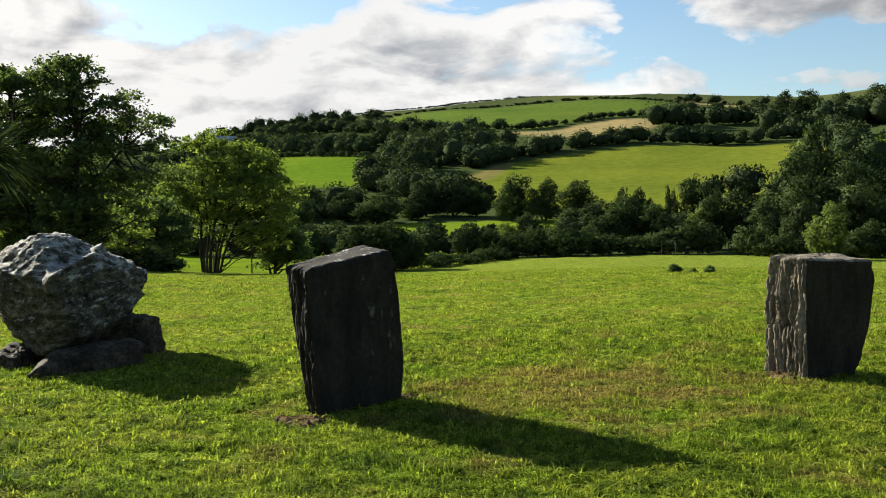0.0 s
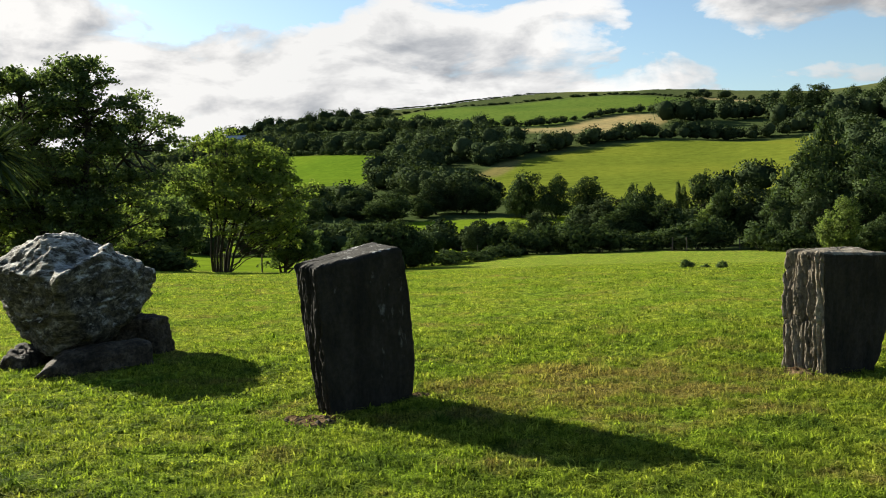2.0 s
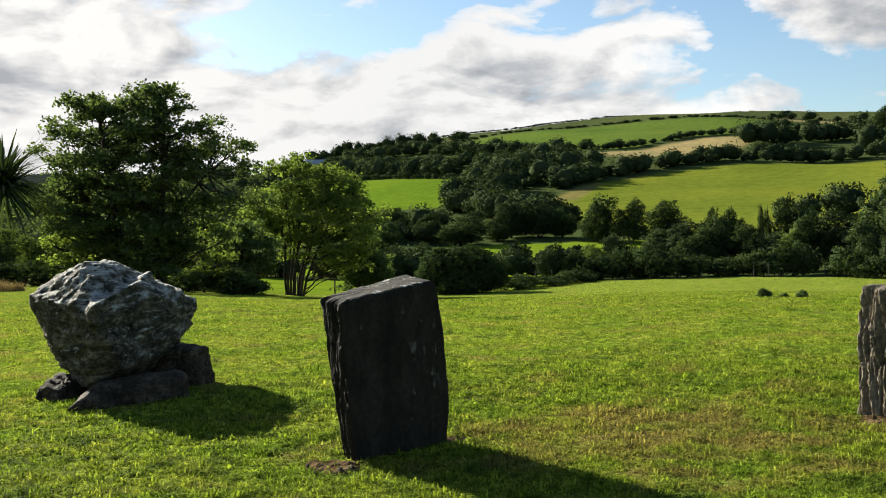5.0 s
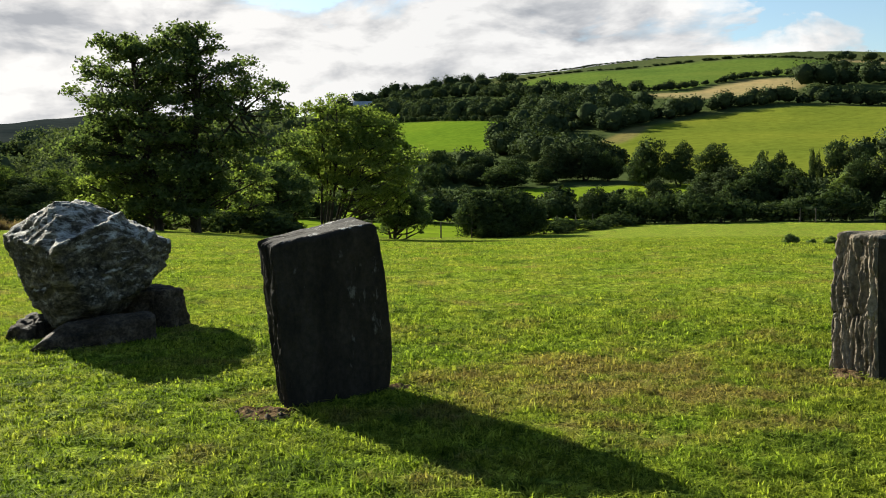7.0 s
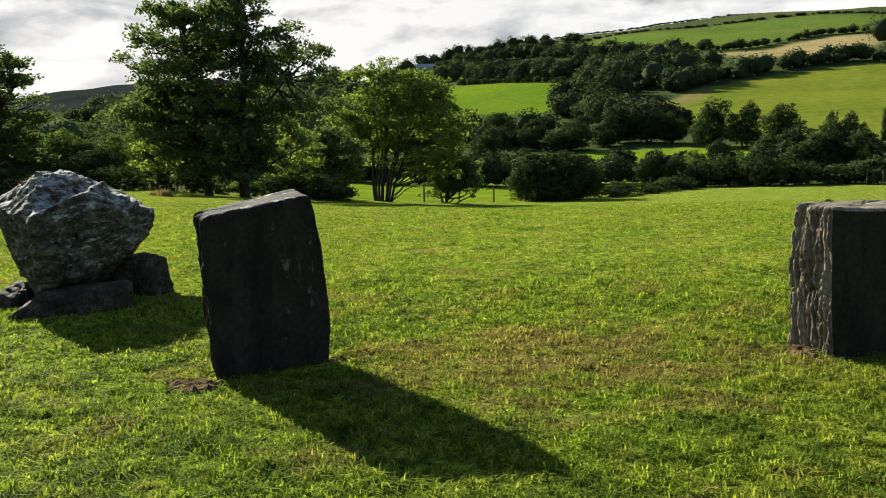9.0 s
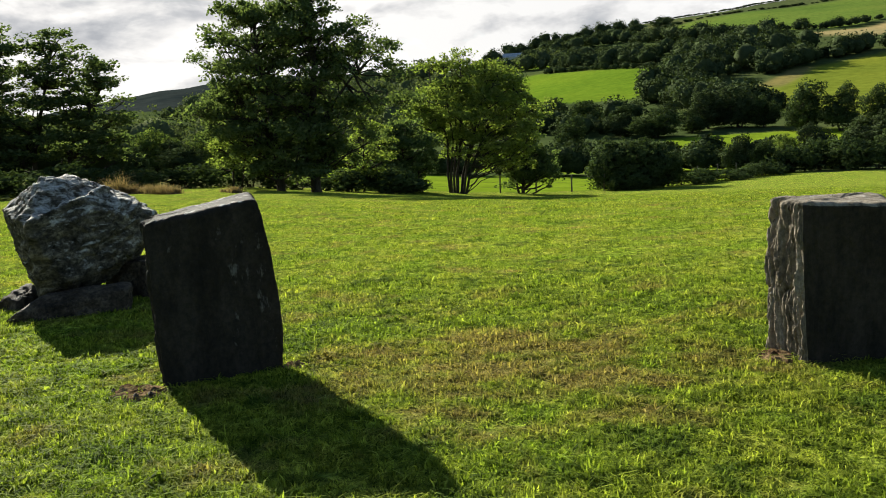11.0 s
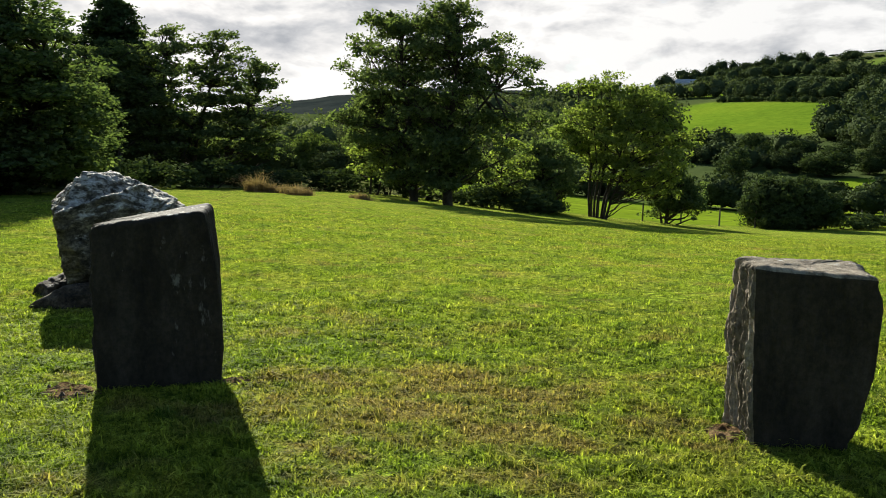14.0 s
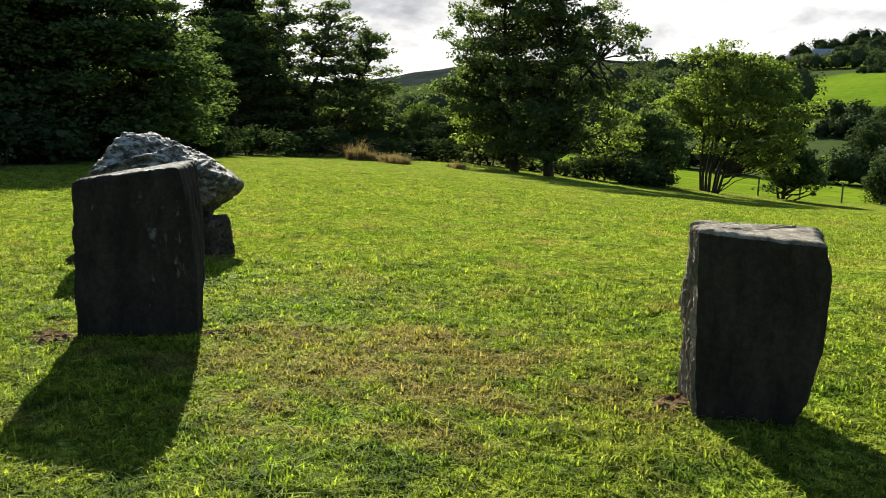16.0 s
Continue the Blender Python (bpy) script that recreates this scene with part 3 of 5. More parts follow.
# ---- trees ----
def leaf_quads(rng, P, size, flatness=0.5):
    """Folded, pointed leaves at the places P."""
    n = len(P)
    a = rng.normal(size=(n, 3))
    a[:, 2] = a[:, 2] * 0.6 - 0.25
    a /= np.linalg.norm(a, axis=1)[:, None]
    up = rng.normal(size=(n, 3)) * (1 - flatness) + np.array([0, 0, flatness])
    b = np.cross(a, up)
    b /= np.linalg.norm(b, axis=1)[:, None] + 1e-9
    c = np.cross(a, b)
    s = (size * rng.uniform(0.6, 1.35, n))[:, None]
    V = np.stack([P - a * s * 0.5, P + b * s * 0.33 + c * s * 0.08, P + a * s * 0.55, P - b * s * 0.33 + c * s * 0.08], 1).reshape(-1, 3)
    return V, np.arange(4 * n, dtype=np.int32).reshape(-1, 4)


def lump(rng, c, radii, n=5, rough=0.16):
    """An uneven rounded mass: places, faces and outward directions."""
    g = np.linspace(-1, 1, n + 1)
    u, v = (w.ravel() for w in np.meshgrid(g, g, indexing="ij"))
    k = np.arange(n * (n + 1)).reshape(n, n + 1)[:, :n].ravel()
    D, Q = [], []
    for axis in range(3):
        for sign in (1, -1):
            d = np.zeros((len(u), 3))
            d[:, axis], d[:, (axis + 1) % 3], d[:, (axis + 2) % 3] = sign, u * sign, v
            Q.append(np.stack([k, k + n + 1, k + n + 2, k + 1], 1) + len(u) * len(D))
            D.append(np.tan(d * math.pi / 4))
    D, Q = np.vstack(D), np.vstack(Q)
    D, back = np.unique(D.round(5), axis=0, return_inverse=True)
    Q = back.ravel()[Q]
    D /= np.linalg.norm(D, axis=1)[:, None]
    f = rng.normal(size=(6, 3)) * 3.4
    swell = 1 + rough * np.sin(D @ f.T + rng.uniform(0, 6, 6)).sum(1, keepdims=True) / 2.2 + rng.normal(0, rough * 0.3, (len(D), 1))
    return np.asarray(c) + D * swell * np.asarray(radii), Q, D


def foliage(name, rng, P, out, size, mat, cores=(), soft=0.7):
    """Leaves at P that lean with the outward directions of their mass, round denser inner masses."""
    V, F = leaf_quads(rng, P, size)
    q = V.reshape(-1, 4, 3)
    own = np.cross(q[:, 2] - q[:, 0], q[:, 3] - q[:, 1])
    own /= np.linalg.norm(own, axis=1)[:, None] + 1e-9
    away = (own * out).sum(1) < 0
    F[away] = F[away][:, ::-1]
    own[away] *= -1
    N = np.repeat(own * (1 - soft) + out * soft, 4, axis=0)
    for v, f, d in cores:
        F = np.vstack([F, f + len(V)])
        V, N = np.vstack([V, v]), np.vstack([N, d])
    N /= np.linalg.norm(N, axis=1)[:, None] + 1e-9
    me = mesh_np(name, V, F, [mat], True)
    me.normals_split_custom_set_from_vertices(N.tolist())
    return me


class Wood:
    """Tapered tubes, gathered into one mesh."""
    def __init__(self):
        self.v, self.f = [], []

    def tube(self, pts, radii, sides=6):
        base = len(self.v)
        for k, (p, r) in enumerate(zip(pts, radii)):
            d = (Vector(pts[min(k + 1, len(pts) - 1)]) - Vector(pts[max(k - 1, 0)])).normalized()
            u = d.orthogonal().normalized()
            w = d.cross(u)
            for s in range(sides):
                t = 2 * math.pi * s / sides
                self.v.append(Vector(p) + (u * math.cos(t) + w * math.sin(t)) * r)
        for k in range(len(pts) - 1):
            for s in range(sides):
                a, b = base + k * sides, base + (k + 1) * sides
                self.f.append((a + s, a + (s + 1) % sides, b + (s + 1) % sides, b + s))

    def limb(self, rng, a, b, r0, r1, sag=0.12, steps=5, sides=5):
        a, b = np.array(a, float), np.array(b, float)
        L = np.linalg.norm(b - a)
        side = rng.normal(size=3) * sag * L
        pts = [a + (b - a) * t + side * math.sin(math.pi * t) + rng.normal(size=3) * 0.02 * L * (0 < t < 1) for t in np.linspace(0, 1, steps)]
        self.tube(pts, np.linspace(r0, r1, steps), sides)
        return pts


def tree_meshes(seed, lobes, stems, trunk_r, fork, clumps, leaves, size, leaf_mat, spread=0.55, twigs=True, depth=0.5, core=0.85, soft=0.6, fill=0.22):
    """Trunk and crown meshes. lobes: (x, y, z, rx, rz) from the tree's foot; stems: how many rise from the ground; fork: height where limbs part."""
    rng = np.random.default_rng(seed)
    wood = Wood()
    top = max(l[2] for l in lobes)
    forks = []
    for s in range(stems):
        t = 2 * math.pi * s / max(stems, 1) + rng.uniform(0, 1)
        foot = np.array([math.cos(t), math.sin(t), 0]) * (trunk_r * (4.5 if stems > 5 else 1.3) if stems > 1 else 0)
        head = foot * (3.2 if 1 < stems < 6 else 3.8 if stems > 5 else 1) + np.array([rng.normal() * 0.2, rng.normal() * 0.2, fork * rng.uniform(0.8, 1.15)])
        foot[2] = -0.4
        pts = wood.limb(rng, foot, head, trunk_r * 1.25, trunk_r * (0.7 if stems < 6 else 0.4), 0.04, 7, 9)
        wood.tube([foot, foot + (0, 0, 0.7)], [trunk_r * 1.7, trunk_r * 1.05], 9)
        forks.append(head)
    vol = np.array([l[3] ** 2 * l[4] for l in lobes])
    P, out, sizes = [], [], []
    heart = np.average(np.array([l[:3] for l in lobes]), axis=0, weights=vol)
    for l, share in zip(lobes, vol / vol.sum()):
        c = np.array(l[:3], float)
        # larger sprays fill the heart of each mass
        n = int(leaves * fill * share)
        e = rng.normal(size=(n, 3))
        e /= np.linalg.norm(e, axis=1)[:, None]
        P.append(c + e * np.array([l[3], l[3], l[4]]) * core * rng.uniform(0.2, 1, (n, 1)) ** 0.5)
        out.append(e)
        sizes.append(np.full(n, size * 2.1))
        f = min(forks, key=lambda w: np.hypot(*(w - c)[:2]) + rng.uniform(0, 0.8))
        limb = wood.limb(rng, f, c, trunk_r * 0.55, trunk_r * 0.2, 0.10, 6, 6)
        for _ in range(max(3, int(clumps * share))):
            d = rng.normal(size=3)
            d /= np.linalg.norm(d)
            k = rng.uniform(depth ** 2, 1) ** 0.5
            q = c + d * np.array([l[3], l[3], l[4]]) * k
            if q[2] < 0.15:
                q[2] = 0.15 + rng.uniform(0, 0.4)
            if twigs:
                wood.limb(rng, limb[rng.integers(3, 6)], q, trunk_r * 0.13 + 0.008, 0.008, 0.12, 4, 3)
            n = max(4, int(leaves / clumps * rng.uniform(0.5, 1.5)))
            e = rng.normal(size=(n, 3))
            e = e / np.linalg.norm(e, axis=1)[:, None] * rng.uniform(0.1, 1, (n, 1)) ** 0.45
            P.append(q + e * np.array([spread, spread, spread * 0.7]) * rng.uniform(0.6, 1.35))
            sizes.append(np.full(n, size))
            way = e * 0.8 + d * 0.8 + (q - heart) / (np.linalg.norm(q - heart) + 0.1) * 0.5
            out.append(way / (np.linalg.norm(way, axis=1)[:, None] + 1e-9))
    crown = foliage("crown", rng, np.vstack(P), np.vstack(out), np.concatenate(sizes), leaf_mat, (), soft)
    return mesh_np("trunk", np.array(wood.v), np.array(wood.f), [BARK], True), crown


def padded_tree(seed, trunks, tiers, spacing, thick, per, size, leaf_mat, clump=0.38, soft=0.45, limb=0.06):
    """Trunk, crown and branch meshes of a tree whose leaves hang in flat sprays with gaps between. trunks: points and foot radius; tiers: (height, left, right, depth, density)."""
    rng = np.random.default_rng(seed)
    wood, boughs, spine = Wood(), Wood(), []
    for pts, r in trunks:
        wood.tube(pts, np.linspace(r, r * 0.25, len(pts)), 9)
        wood.tube([np.array(pts[0]), np.array(pts[0]) + (0, 0, 0.5)], [r * 1.5, r * 1.02], 9)
        for a, b in zip(pts, pts[1:]):
            spine += [np.array(a) + (np.array(b) - np.array(a)) * t for t in (0.2, 0.5, 0.8)]
    spine = np.array(spine)
    heart = np.array([0, 0, np.mean([t[0] for t in tiers])])
    C = []
    for z, left, right, depth, density in tiers:
        cx, hx = (left + right) / 2, (right - left) / 2
        for _ in range(max(2, int(1.75 * density * math.pi * hx * depth / spacing ** 2))):
            t, u = rng.uniform(0, 2 * math.pi), math.sqrt(rng.uniform())
            p = np.array([cx + hx * u * math.cos(t), depth * u * math.sin(t), z - 0.3 * thick * u * u + rng.normal() * thick * 0.35])
            cost = np.hypot(spine[:, 0] - p[0], spine[:, 1] - p[1]) + np.abs(p[2] - spine[:, 2] - 0.5 * np.hypot(spine[:, 0] - p[0], spine[:, 1] - p[1]))
            arm = boughs.limb(rng, spine[np.argmin(cost + rng.uniform(0, 0.6, len(cost)))], p, limb * rng.uniform(0.7, 1.2), 0.014, 0.09, 6, 5)
            reach = spacing * rng.uniform(0.5, 0.95)
            for _ in range(max(3, int(7 * (reach / 0.8) ** 2))):
                a, v = rng.uniform(0, 2 * math.pi), math.sqrt(rng.uniform())
                q = p + np.array([reach * v * math.cos(a), reach * v * math.sin(a), thick * (0.35 * (1 - v * v) + rng.normal() * 0.22)])
                q[2] = max(q[2], 0.2)
                boughs.limb(rng, arm[rng.integers(3, 6)], q, 0.016, 0.006, 0.10, 3, 3)
                C.append(q)
    C = np.array(C)
    n = rng.integers(per // 2, per * 3 // 2, len(C))
    Q = np.repeat(C, n, axis=0)
    e = rng.normal(size=(len(Q), 3))
    e = e / np.linalg.norm(e, axis=1)[:, None] * rng.uniform(0.05, 1, (len(Q), 1)) ** 0.5
    P = Q + e * np.array([clump, clump, clump * 0.62]) * np.repeat(rng.uniform(0.6, 1.4, len(C)), n)[:, None]
    way = e * 0.8 + np.array([0, 0, 0.45]) + (Q - heart) / (np.linalg.norm(Q - heart, axis=1)[:, None] + 0.1) * 0.5
    way /= np.linalg.norm(way, axis=1)[:, None] + 1e-9
    crown = foliage("crown", rng, P, way, np.full(len(P), size), leaf_mat, (), soft)
    return mesh_np("trunk", np.array(wood.v), np.array(wood.f), [BARK], True), crown, mesh_np("boughwork", np.array(boughs.v), np.array(boughs.f), [BARK], True)


def plant_tree(name, x, y, meshes, label, category="tree", group="", turn=0.0, scale=(1, 1, 1)):
    ob = thing(name, x, y, float(ground_z(x, y)) - 0.05, label, category, group)
    ob.matrix_world = pose(x, y, float(ground_z(x, y)) - 0.05, 0, 0, turn) @ Matrix.Diagonal((*scale, 1))
    trunk = part("trunk", meshes[0], ob)
    if len(meshes) > 2:
        part("boughwork", meshes[2], trunk)
    part("crown", meshes[1], ob)
    return ob


# great tree at the lawn's end: twin trunks, wide layered crown
plant_tree("deciduous_tree", -17.6, 43.9, padded_tree(11, [([(-0.5, 0, -0.5), (-0.6, 0, 1.6), (-0.9, 0.1, 3.8), (-1.3, 0, 6.2), (-1.4, 0, 8.4)], 0.24), ([(1.2, 0.3, -0.5), (1.15, 0.3, 1.8), (1.3, 0.2, 4.0), (1.6, 0.2, 6.2), (1.4, 0, 8.2)], 0.27), ([(1.2, 0.3, 2.4), (2.4, 0.2, 4.2), (3.9, 0.1, 5.8)], 0.13), ([(-0.6, 0, 2.2), (-2.0, 0.2, 4.0), (-3.0, 0, 5.6)], 0.13)],
    [(9.1, -2.1, 1.9, 1.5, 0.8), (8.4, -3.1, 3.0, 2.2, 0.8), (7.5, -3.9, 3.9, 2.7, 0.8), (6.6, 1.2, 5.5, 2.0, 0.8), (6.3, -4.3, 2.2, 2.7, 0.75), (5.2, -4.7, 4.4, 2.8, 0.75), (4.2, -4.7, 3.8, 2.7, 0.8), (3.2, -4.0, 3.6, 2.4, 0.85), (2.3, -3.0, 3.4, 2.1, 0.9), (1.4, -2.3, 3.2, 1.9, 1.0), (5.3, 4.8, 5.9, 0.7, 1.0), (4.0, 4.2, 6.2, 1.0, 1.0), (2.7, 4.0, 5.6, 1.0, 0.9)], 1.15, 0.60, 30, 0.165, L_MID, 0.38),
    "tall dark green deciduous tree with layered limbs at the lawn's edge")
# smaller growth round its foot
plant_tree("shrub_tree", -22.0, 46.1, padded_tree(41, [([(0, 0, -0.4), (0.1, 0, 1.4), (0.2, 0, 3.4)], 0.07), ([(0.4, 0, -0.4), (0.8, 0, 1.4), (1.0, 0, 2.8)], 0.06)],
    [(4.0, -0.6, 0.9, 0.7, 1.1), (3.2, -1.1, 1.4, 0.9, 1.0), (2.3, -1.2, 1.6, 1.0, 0.9), (1.4, -1.0, 1.5, 1.0, 1.0)], 0.8, 0.5, 30, 0.14, L_LIGHT, 0.3), "slender light green young tree at the hedge", "tree")
plant_tree("shrub_tree", -17.2, 52.5, padded_tree(42, [([(0, 0, -0.4), (0, 0.1, 1.6), (0.2, 0, 4.0)], 0.07), ([(-0.4, 0, -0.4), (-0.9, 0, 1.6), (-1.2, 0, 3.2)], 0.06)],
    [(4.7, -0.7, 0.8, 0.8, 1.0), (3.8, -1.3, 1.4, 1.0, 0.9), (2.9, -1.5, 1.6, 1.1, 0.9), (2.0, -1.5, 1.6, 1.1, 1.0), (1.1, -1.5, 1.5, 1.1, 1.0)], 0.85, 0.5, 26, 0.15, L_LIGHT, 0.32), "thin light green young tree between larger trees", "tree")
plant_tree("shrub_tree", -16.7, 57.9, padded_tree(43, [([(0, 0, -0.4), (0.1, 0, 1.6), (0.1, 0, 3.6)], 0.10), ([(0.3, 0.1, -0.4), (-0.8, 0.2, 1.5), (-1.5, 0.1, 3.0)], 0.08)],
    [(4.1, -1.2, 1.2, 1.2, 1.2), (3.3, -1.9, 1.9, 1.6, 1.2), (2.4, -2.2, 2.1, 1.8, 1.2), (1.6, -2.2, 1.9, 1.8, 1.2), (0.8, -1.8, 1.4, 1.6, 1.1)], 0.9, 0.55, 40, 0.16, L_DARK, 0.38), "rounded dark green shrub tree by the fence", "tree")
# fan of slender stems under a feathery light crown
fan = np.random.default_rng(77)
stems = []
for k in range(9):
    lean, side = -1.3 + 4.6 * k / 8 + fan.normal() * 0.2, fan.normal() * 0.8
    top = 8.8 - 0.28 * (lean - 1.0) ** 2
    stems.append(([(-0.5 + 0.12 * k, side * 0.15, -0.4), (-0.5 + 0.12 * k + lean * 0.12, side * 0.2, 1.3), (lean * 0.5 + 0.1, side * 0.5, 3.6), (lean * 0.95, side * 0.9, 6.4), (lean * 1.25, side, top)], 0.095))
plant_tree("deciduous_tree", -14.4, 62.4, padded_tree(12, stems,
    [(9.1, -0.8, 1.8, 1.0, 0.6), (8.4, -1.6, 3.2, 1.6, 0.6), (7.5, -2.4, 4.6, 2.2, 0.6), (6.6, -2.9, 5.5, 2.5, 0.62), (5.7, -3.1, 5.9, 2.6, 0.62), (4.8, -2.9, 5.9, 2.6, 0.65), (3.9, -2.6, 5.7, 2.4, 0.65), (3.1, -2.0, 5.2, 2.0, 0.55), (2.4, 1.8, 5.0, 1.6, 0.7), (5.4, -4.0, -1.8, 1.2, 0.8)], 1.05, 0.85, 30, 0.175, L_LIGHT, 0.40, 0.5, 0.04),
    "rounded light green tree with several slender stems by a fence")
plant_tree("shrub_tree", -11.0, 67.0, padded_tree(13, [([(0, 0, -0.4), (0.05, 0, 1.0), (0.3, 0, 3.6)], 0.15), ([(-0.2, 0, -0.4), (-0.5, 0, 1.2), (-0.9, 0, 2.6)], 0.10)],
    [(4.5, -0.4, 0.9, 0.6, 1.4), (3.8, -0.9, 1.3, 0.9, 1.6), (3.1, -1.4, 1.7, 1.1, 1.7), (2.4, -1.7, 2.1, 1.3, 1.7), (1.7, -1.7, 2.4, 1.3, 1.5), (1.1, -1.3, 2.7, 1.2, 1.0)], 0.85, 0.5, 34, 0.16, L_DARK, 0.34), "small bushy tree with short trunk beside a fence", "tree")
plant_tree("bush", -4.2, 75.6, tree_meshes(14, [(-1.7, 0, 1.6, 2.1, 1.8), (0.2, 0, 2.1, 2.4, 2.0), (2.0, 0, 1.5, 2.1, 1.7), (0, -0.6, 0.7, 2.6, 0.9), (-1.6, 0.2, 2.9, 1.0, 1.0)], 3, 0.08, 0.8, 420, 26000, 0.15, L_HEDGE, 0.45), "broad round dark green bush below the lawn", "bush")

# the tall trees beyond the boulder
shade_tree = padded_tree(15, [([(0, 0, -0.5), (0.1, 0, 2.5), (0.2, 0.1, 6.0), (0, 0, 10.5)], 0.30), ([(-0.8, -0.4, -0.5), (-1.4, -0.8, 2.5), (-2.4, -1.4, 5.5), (-2.8, -1.8, 8.5)], 0.22), ([(0.6, 0.4, -0.5), (1.4, 0.9, 2.6), (2.4, 1.6, 5.2), (2.8, 1.8, 7.8)], 0.2)],
    [(12.4, -1.6, 1.6, 1.5, 1.0), (11.2, -3.2, 2.6, 2.6, 1.0), (9.9, -4.4, 3.8, 3.6, 1.0), (8.5, -5.0, 4.4, 4.0, 1.0), (7.1, -5.2, 4.6, 4.2, 1.0), (5.7, -5.4, 4.6, 4.2, 1.0), (4.3, -5.6, 4.6, 4.2, 1.05), (3.0, -5.6, 4.6, 4.2, 1.1), (1.8, -5.4, 4.4, 4.0, 1.1)], 1.5, 0.8, 26, 0.21, L_DARK, 0.50, 0.5)
plant_tree("deciduous_tree", -26.2, 24.9, shade_tree, "tall dense dark green tree shading the lawn's edge", "tree", "shade trees", 0, (1, 1, 0.65))
plant_tree("deciduous_tree", -34.2, 34.4, shade_tree, "tall dense dark green tree shading the lawn's edge", "tree", "shade trees", 70, (0.85, 0.85, 0.5))
plant_tree("deciduous_tree", -29.6, 21.0, shade_tree, "tall dense dark green tree shading the lawn's edge", "tree", "shade trees", 150, (1.1, 1.1, 0.74))
# open, feathery tree, denser on its sunny side
feather = padded_tree(17, [([(-2.2, 0, -0.5), (-2.3, 0, 2.4), (-2.6, 0, 5.0), (-2.8, 0, 7.6)], 0.15), ([(-0.6, 0.2, -0.5), (-0.6, 0.2, 2.6), (-0.3, 0.2, 5.6), (0.1, 0, 8.6)], 0.15), ([(1.2, 0, -0.5), (1.4, 0, 2.6), (2.0, 0.2, 5.6), (2.6, 0.1, 8.8)], 0.14), ([(2.6, 0.2, -0.5), (3.0, 0.2, 2.4), (4.0, 0.1, 4.8), (4.8, 0, 6.4)], 0.11)],
    [(8.2, -4.7, -1.2, 1.3, 1.1), (7.3, -5.4, -0.4, 1.7, 1.3), (6.3, -5.7, 0.6, 2.0, 1.4), (9.6, -1.1, 0.9, 0.9, 1.1), (8.7, -1.4, 1.6, 1.2, 1.1), (7.6, -1.4, 1.4, 1.4, 1.1), (9.6, 1.8, 3.5, 0.8, 1.0), (8.7, 1.4, 4.0, 1.0, 0.95), (7.6, 0.6, 4.9, 1.4, 1.0), (6.5, 0.6, 5.6, 1.6, 1.1), (5.4, -6.2, 5.8, 1.9, 1.25), (4.3, -6.0, 5.8, 1.9, 1.3), (3.2, -4.0, 5.8, 1.8, 1.25), (2.2, -2.0, 6.0, 1.7, 1.2)], 1.0, 0.6, 28, 0.18, L_MID, 0.36)
plant_tree("deciduous_tree", -41.0, 51.3, feather, "mid-green tree with open feathery branches behind the lawn", turn=math.degrees(math.atan2(0.61, 0.79)), scale=(1.32, 1.15, 1.0))


def fir_meshes(seed, height, radius):
    rng = np.random.default_rng(seed)
    wood = Wood()
    wood.tube([(0, 0, -0.4), (0, 0, height * 0.5), (0, 0, height)], [0.26, 0.16, 0.02], 8)
    P, out = [], []
    z = 1.6
    while z < height - 0.2:
        reach = radius * (1 - z / height) ** 0.62 + 0.1
        for k in range(12):
            t = rng.uniform(0, 2 * math.pi)
            L = reach * rng.uniform(0.7, 1.1)
            a, b = np.array([0, 0, z]), np.array([math.cos(t) * L, math.sin(t) * L, z + L * rng.uniform(-0.15, 0.25)])
            wood.limb(rng, a, b, 0.03, 0.008, 0.05, 4, 3)
            n = int(64 * L) + 10
            u = rng.uniform(0.15, 1, n)[:, None]
            P.append(a + (b - a) * u + rng.normal(size=(n, 3)) * np.array([0.18, 0.18, 0.12]))
            way = np.array([math.cos(t), math.sin(t), 0.5]) + rng.normal(size=(n, 3)) * 0.4
            out.append(way / np.linalg.norm(way, axis=1)[:, None])
        z += rng.uniform(0.35, 0.5)
    core = lump(rng, (0, 0, height * 0.42), (radius * 0.3, radius * 0.3, height * 0.34))
    return mesh_np("trunk", np.array(wood.v), np.array(wood.f), [BARK], True), foliage("crown", rng, np.vstack(P), np.vstack(out), 0.24, L_FIR, [core], 0.5)


fir = fir_meshes(21, 13.4, 5.2)
plant_tree("fir_tree", -50.6, 56.0, fir, "tall dark conifer rising behind the hedge trees", "conifer", scale=(1.3, 1.3, 1.0))

# hedge bushes along the lawn's far edge
hedge = [tree_meshes(31 + k, [(-1.2, 0, 0.9, 1.3, 0.9), (0.2, 0.2, 1.2, 1.4, 1.0), (1.3, 0, 0.8, 1.2, 0.9)], 3, 0.05, 0.5, 90, 2100, 0.165, L_HEDGE, 0.4, False) for k in range(2)]
HEDGE = [(-19.5, 13.5, 1.1), (-21.0, 16.5, 1.0), (-22.2, 19.8, 1.1), (-24.0, 22.8, 1.0), (-25.5, 26.6, 1.2), (-27.0, 31.5, 1.0), (-27.8, 35.5, 1.1), (-27.2, 39.5, 1.0), (-26.0, 43.0, 1.1), (-24.4, 45.8, 1.0),
         (-22.2, 48.2, 1.0), (-20.0, 49.8, 0.9), (-17.6, 51.0, 1.0), (-15.8, 53.0, 1.1), (-16.6, 56.6, 1.0), (-30.5, 46.5, 1.3), (-33.8, 52.0, 1.2), (-18.6, 60.2, 1.4)]
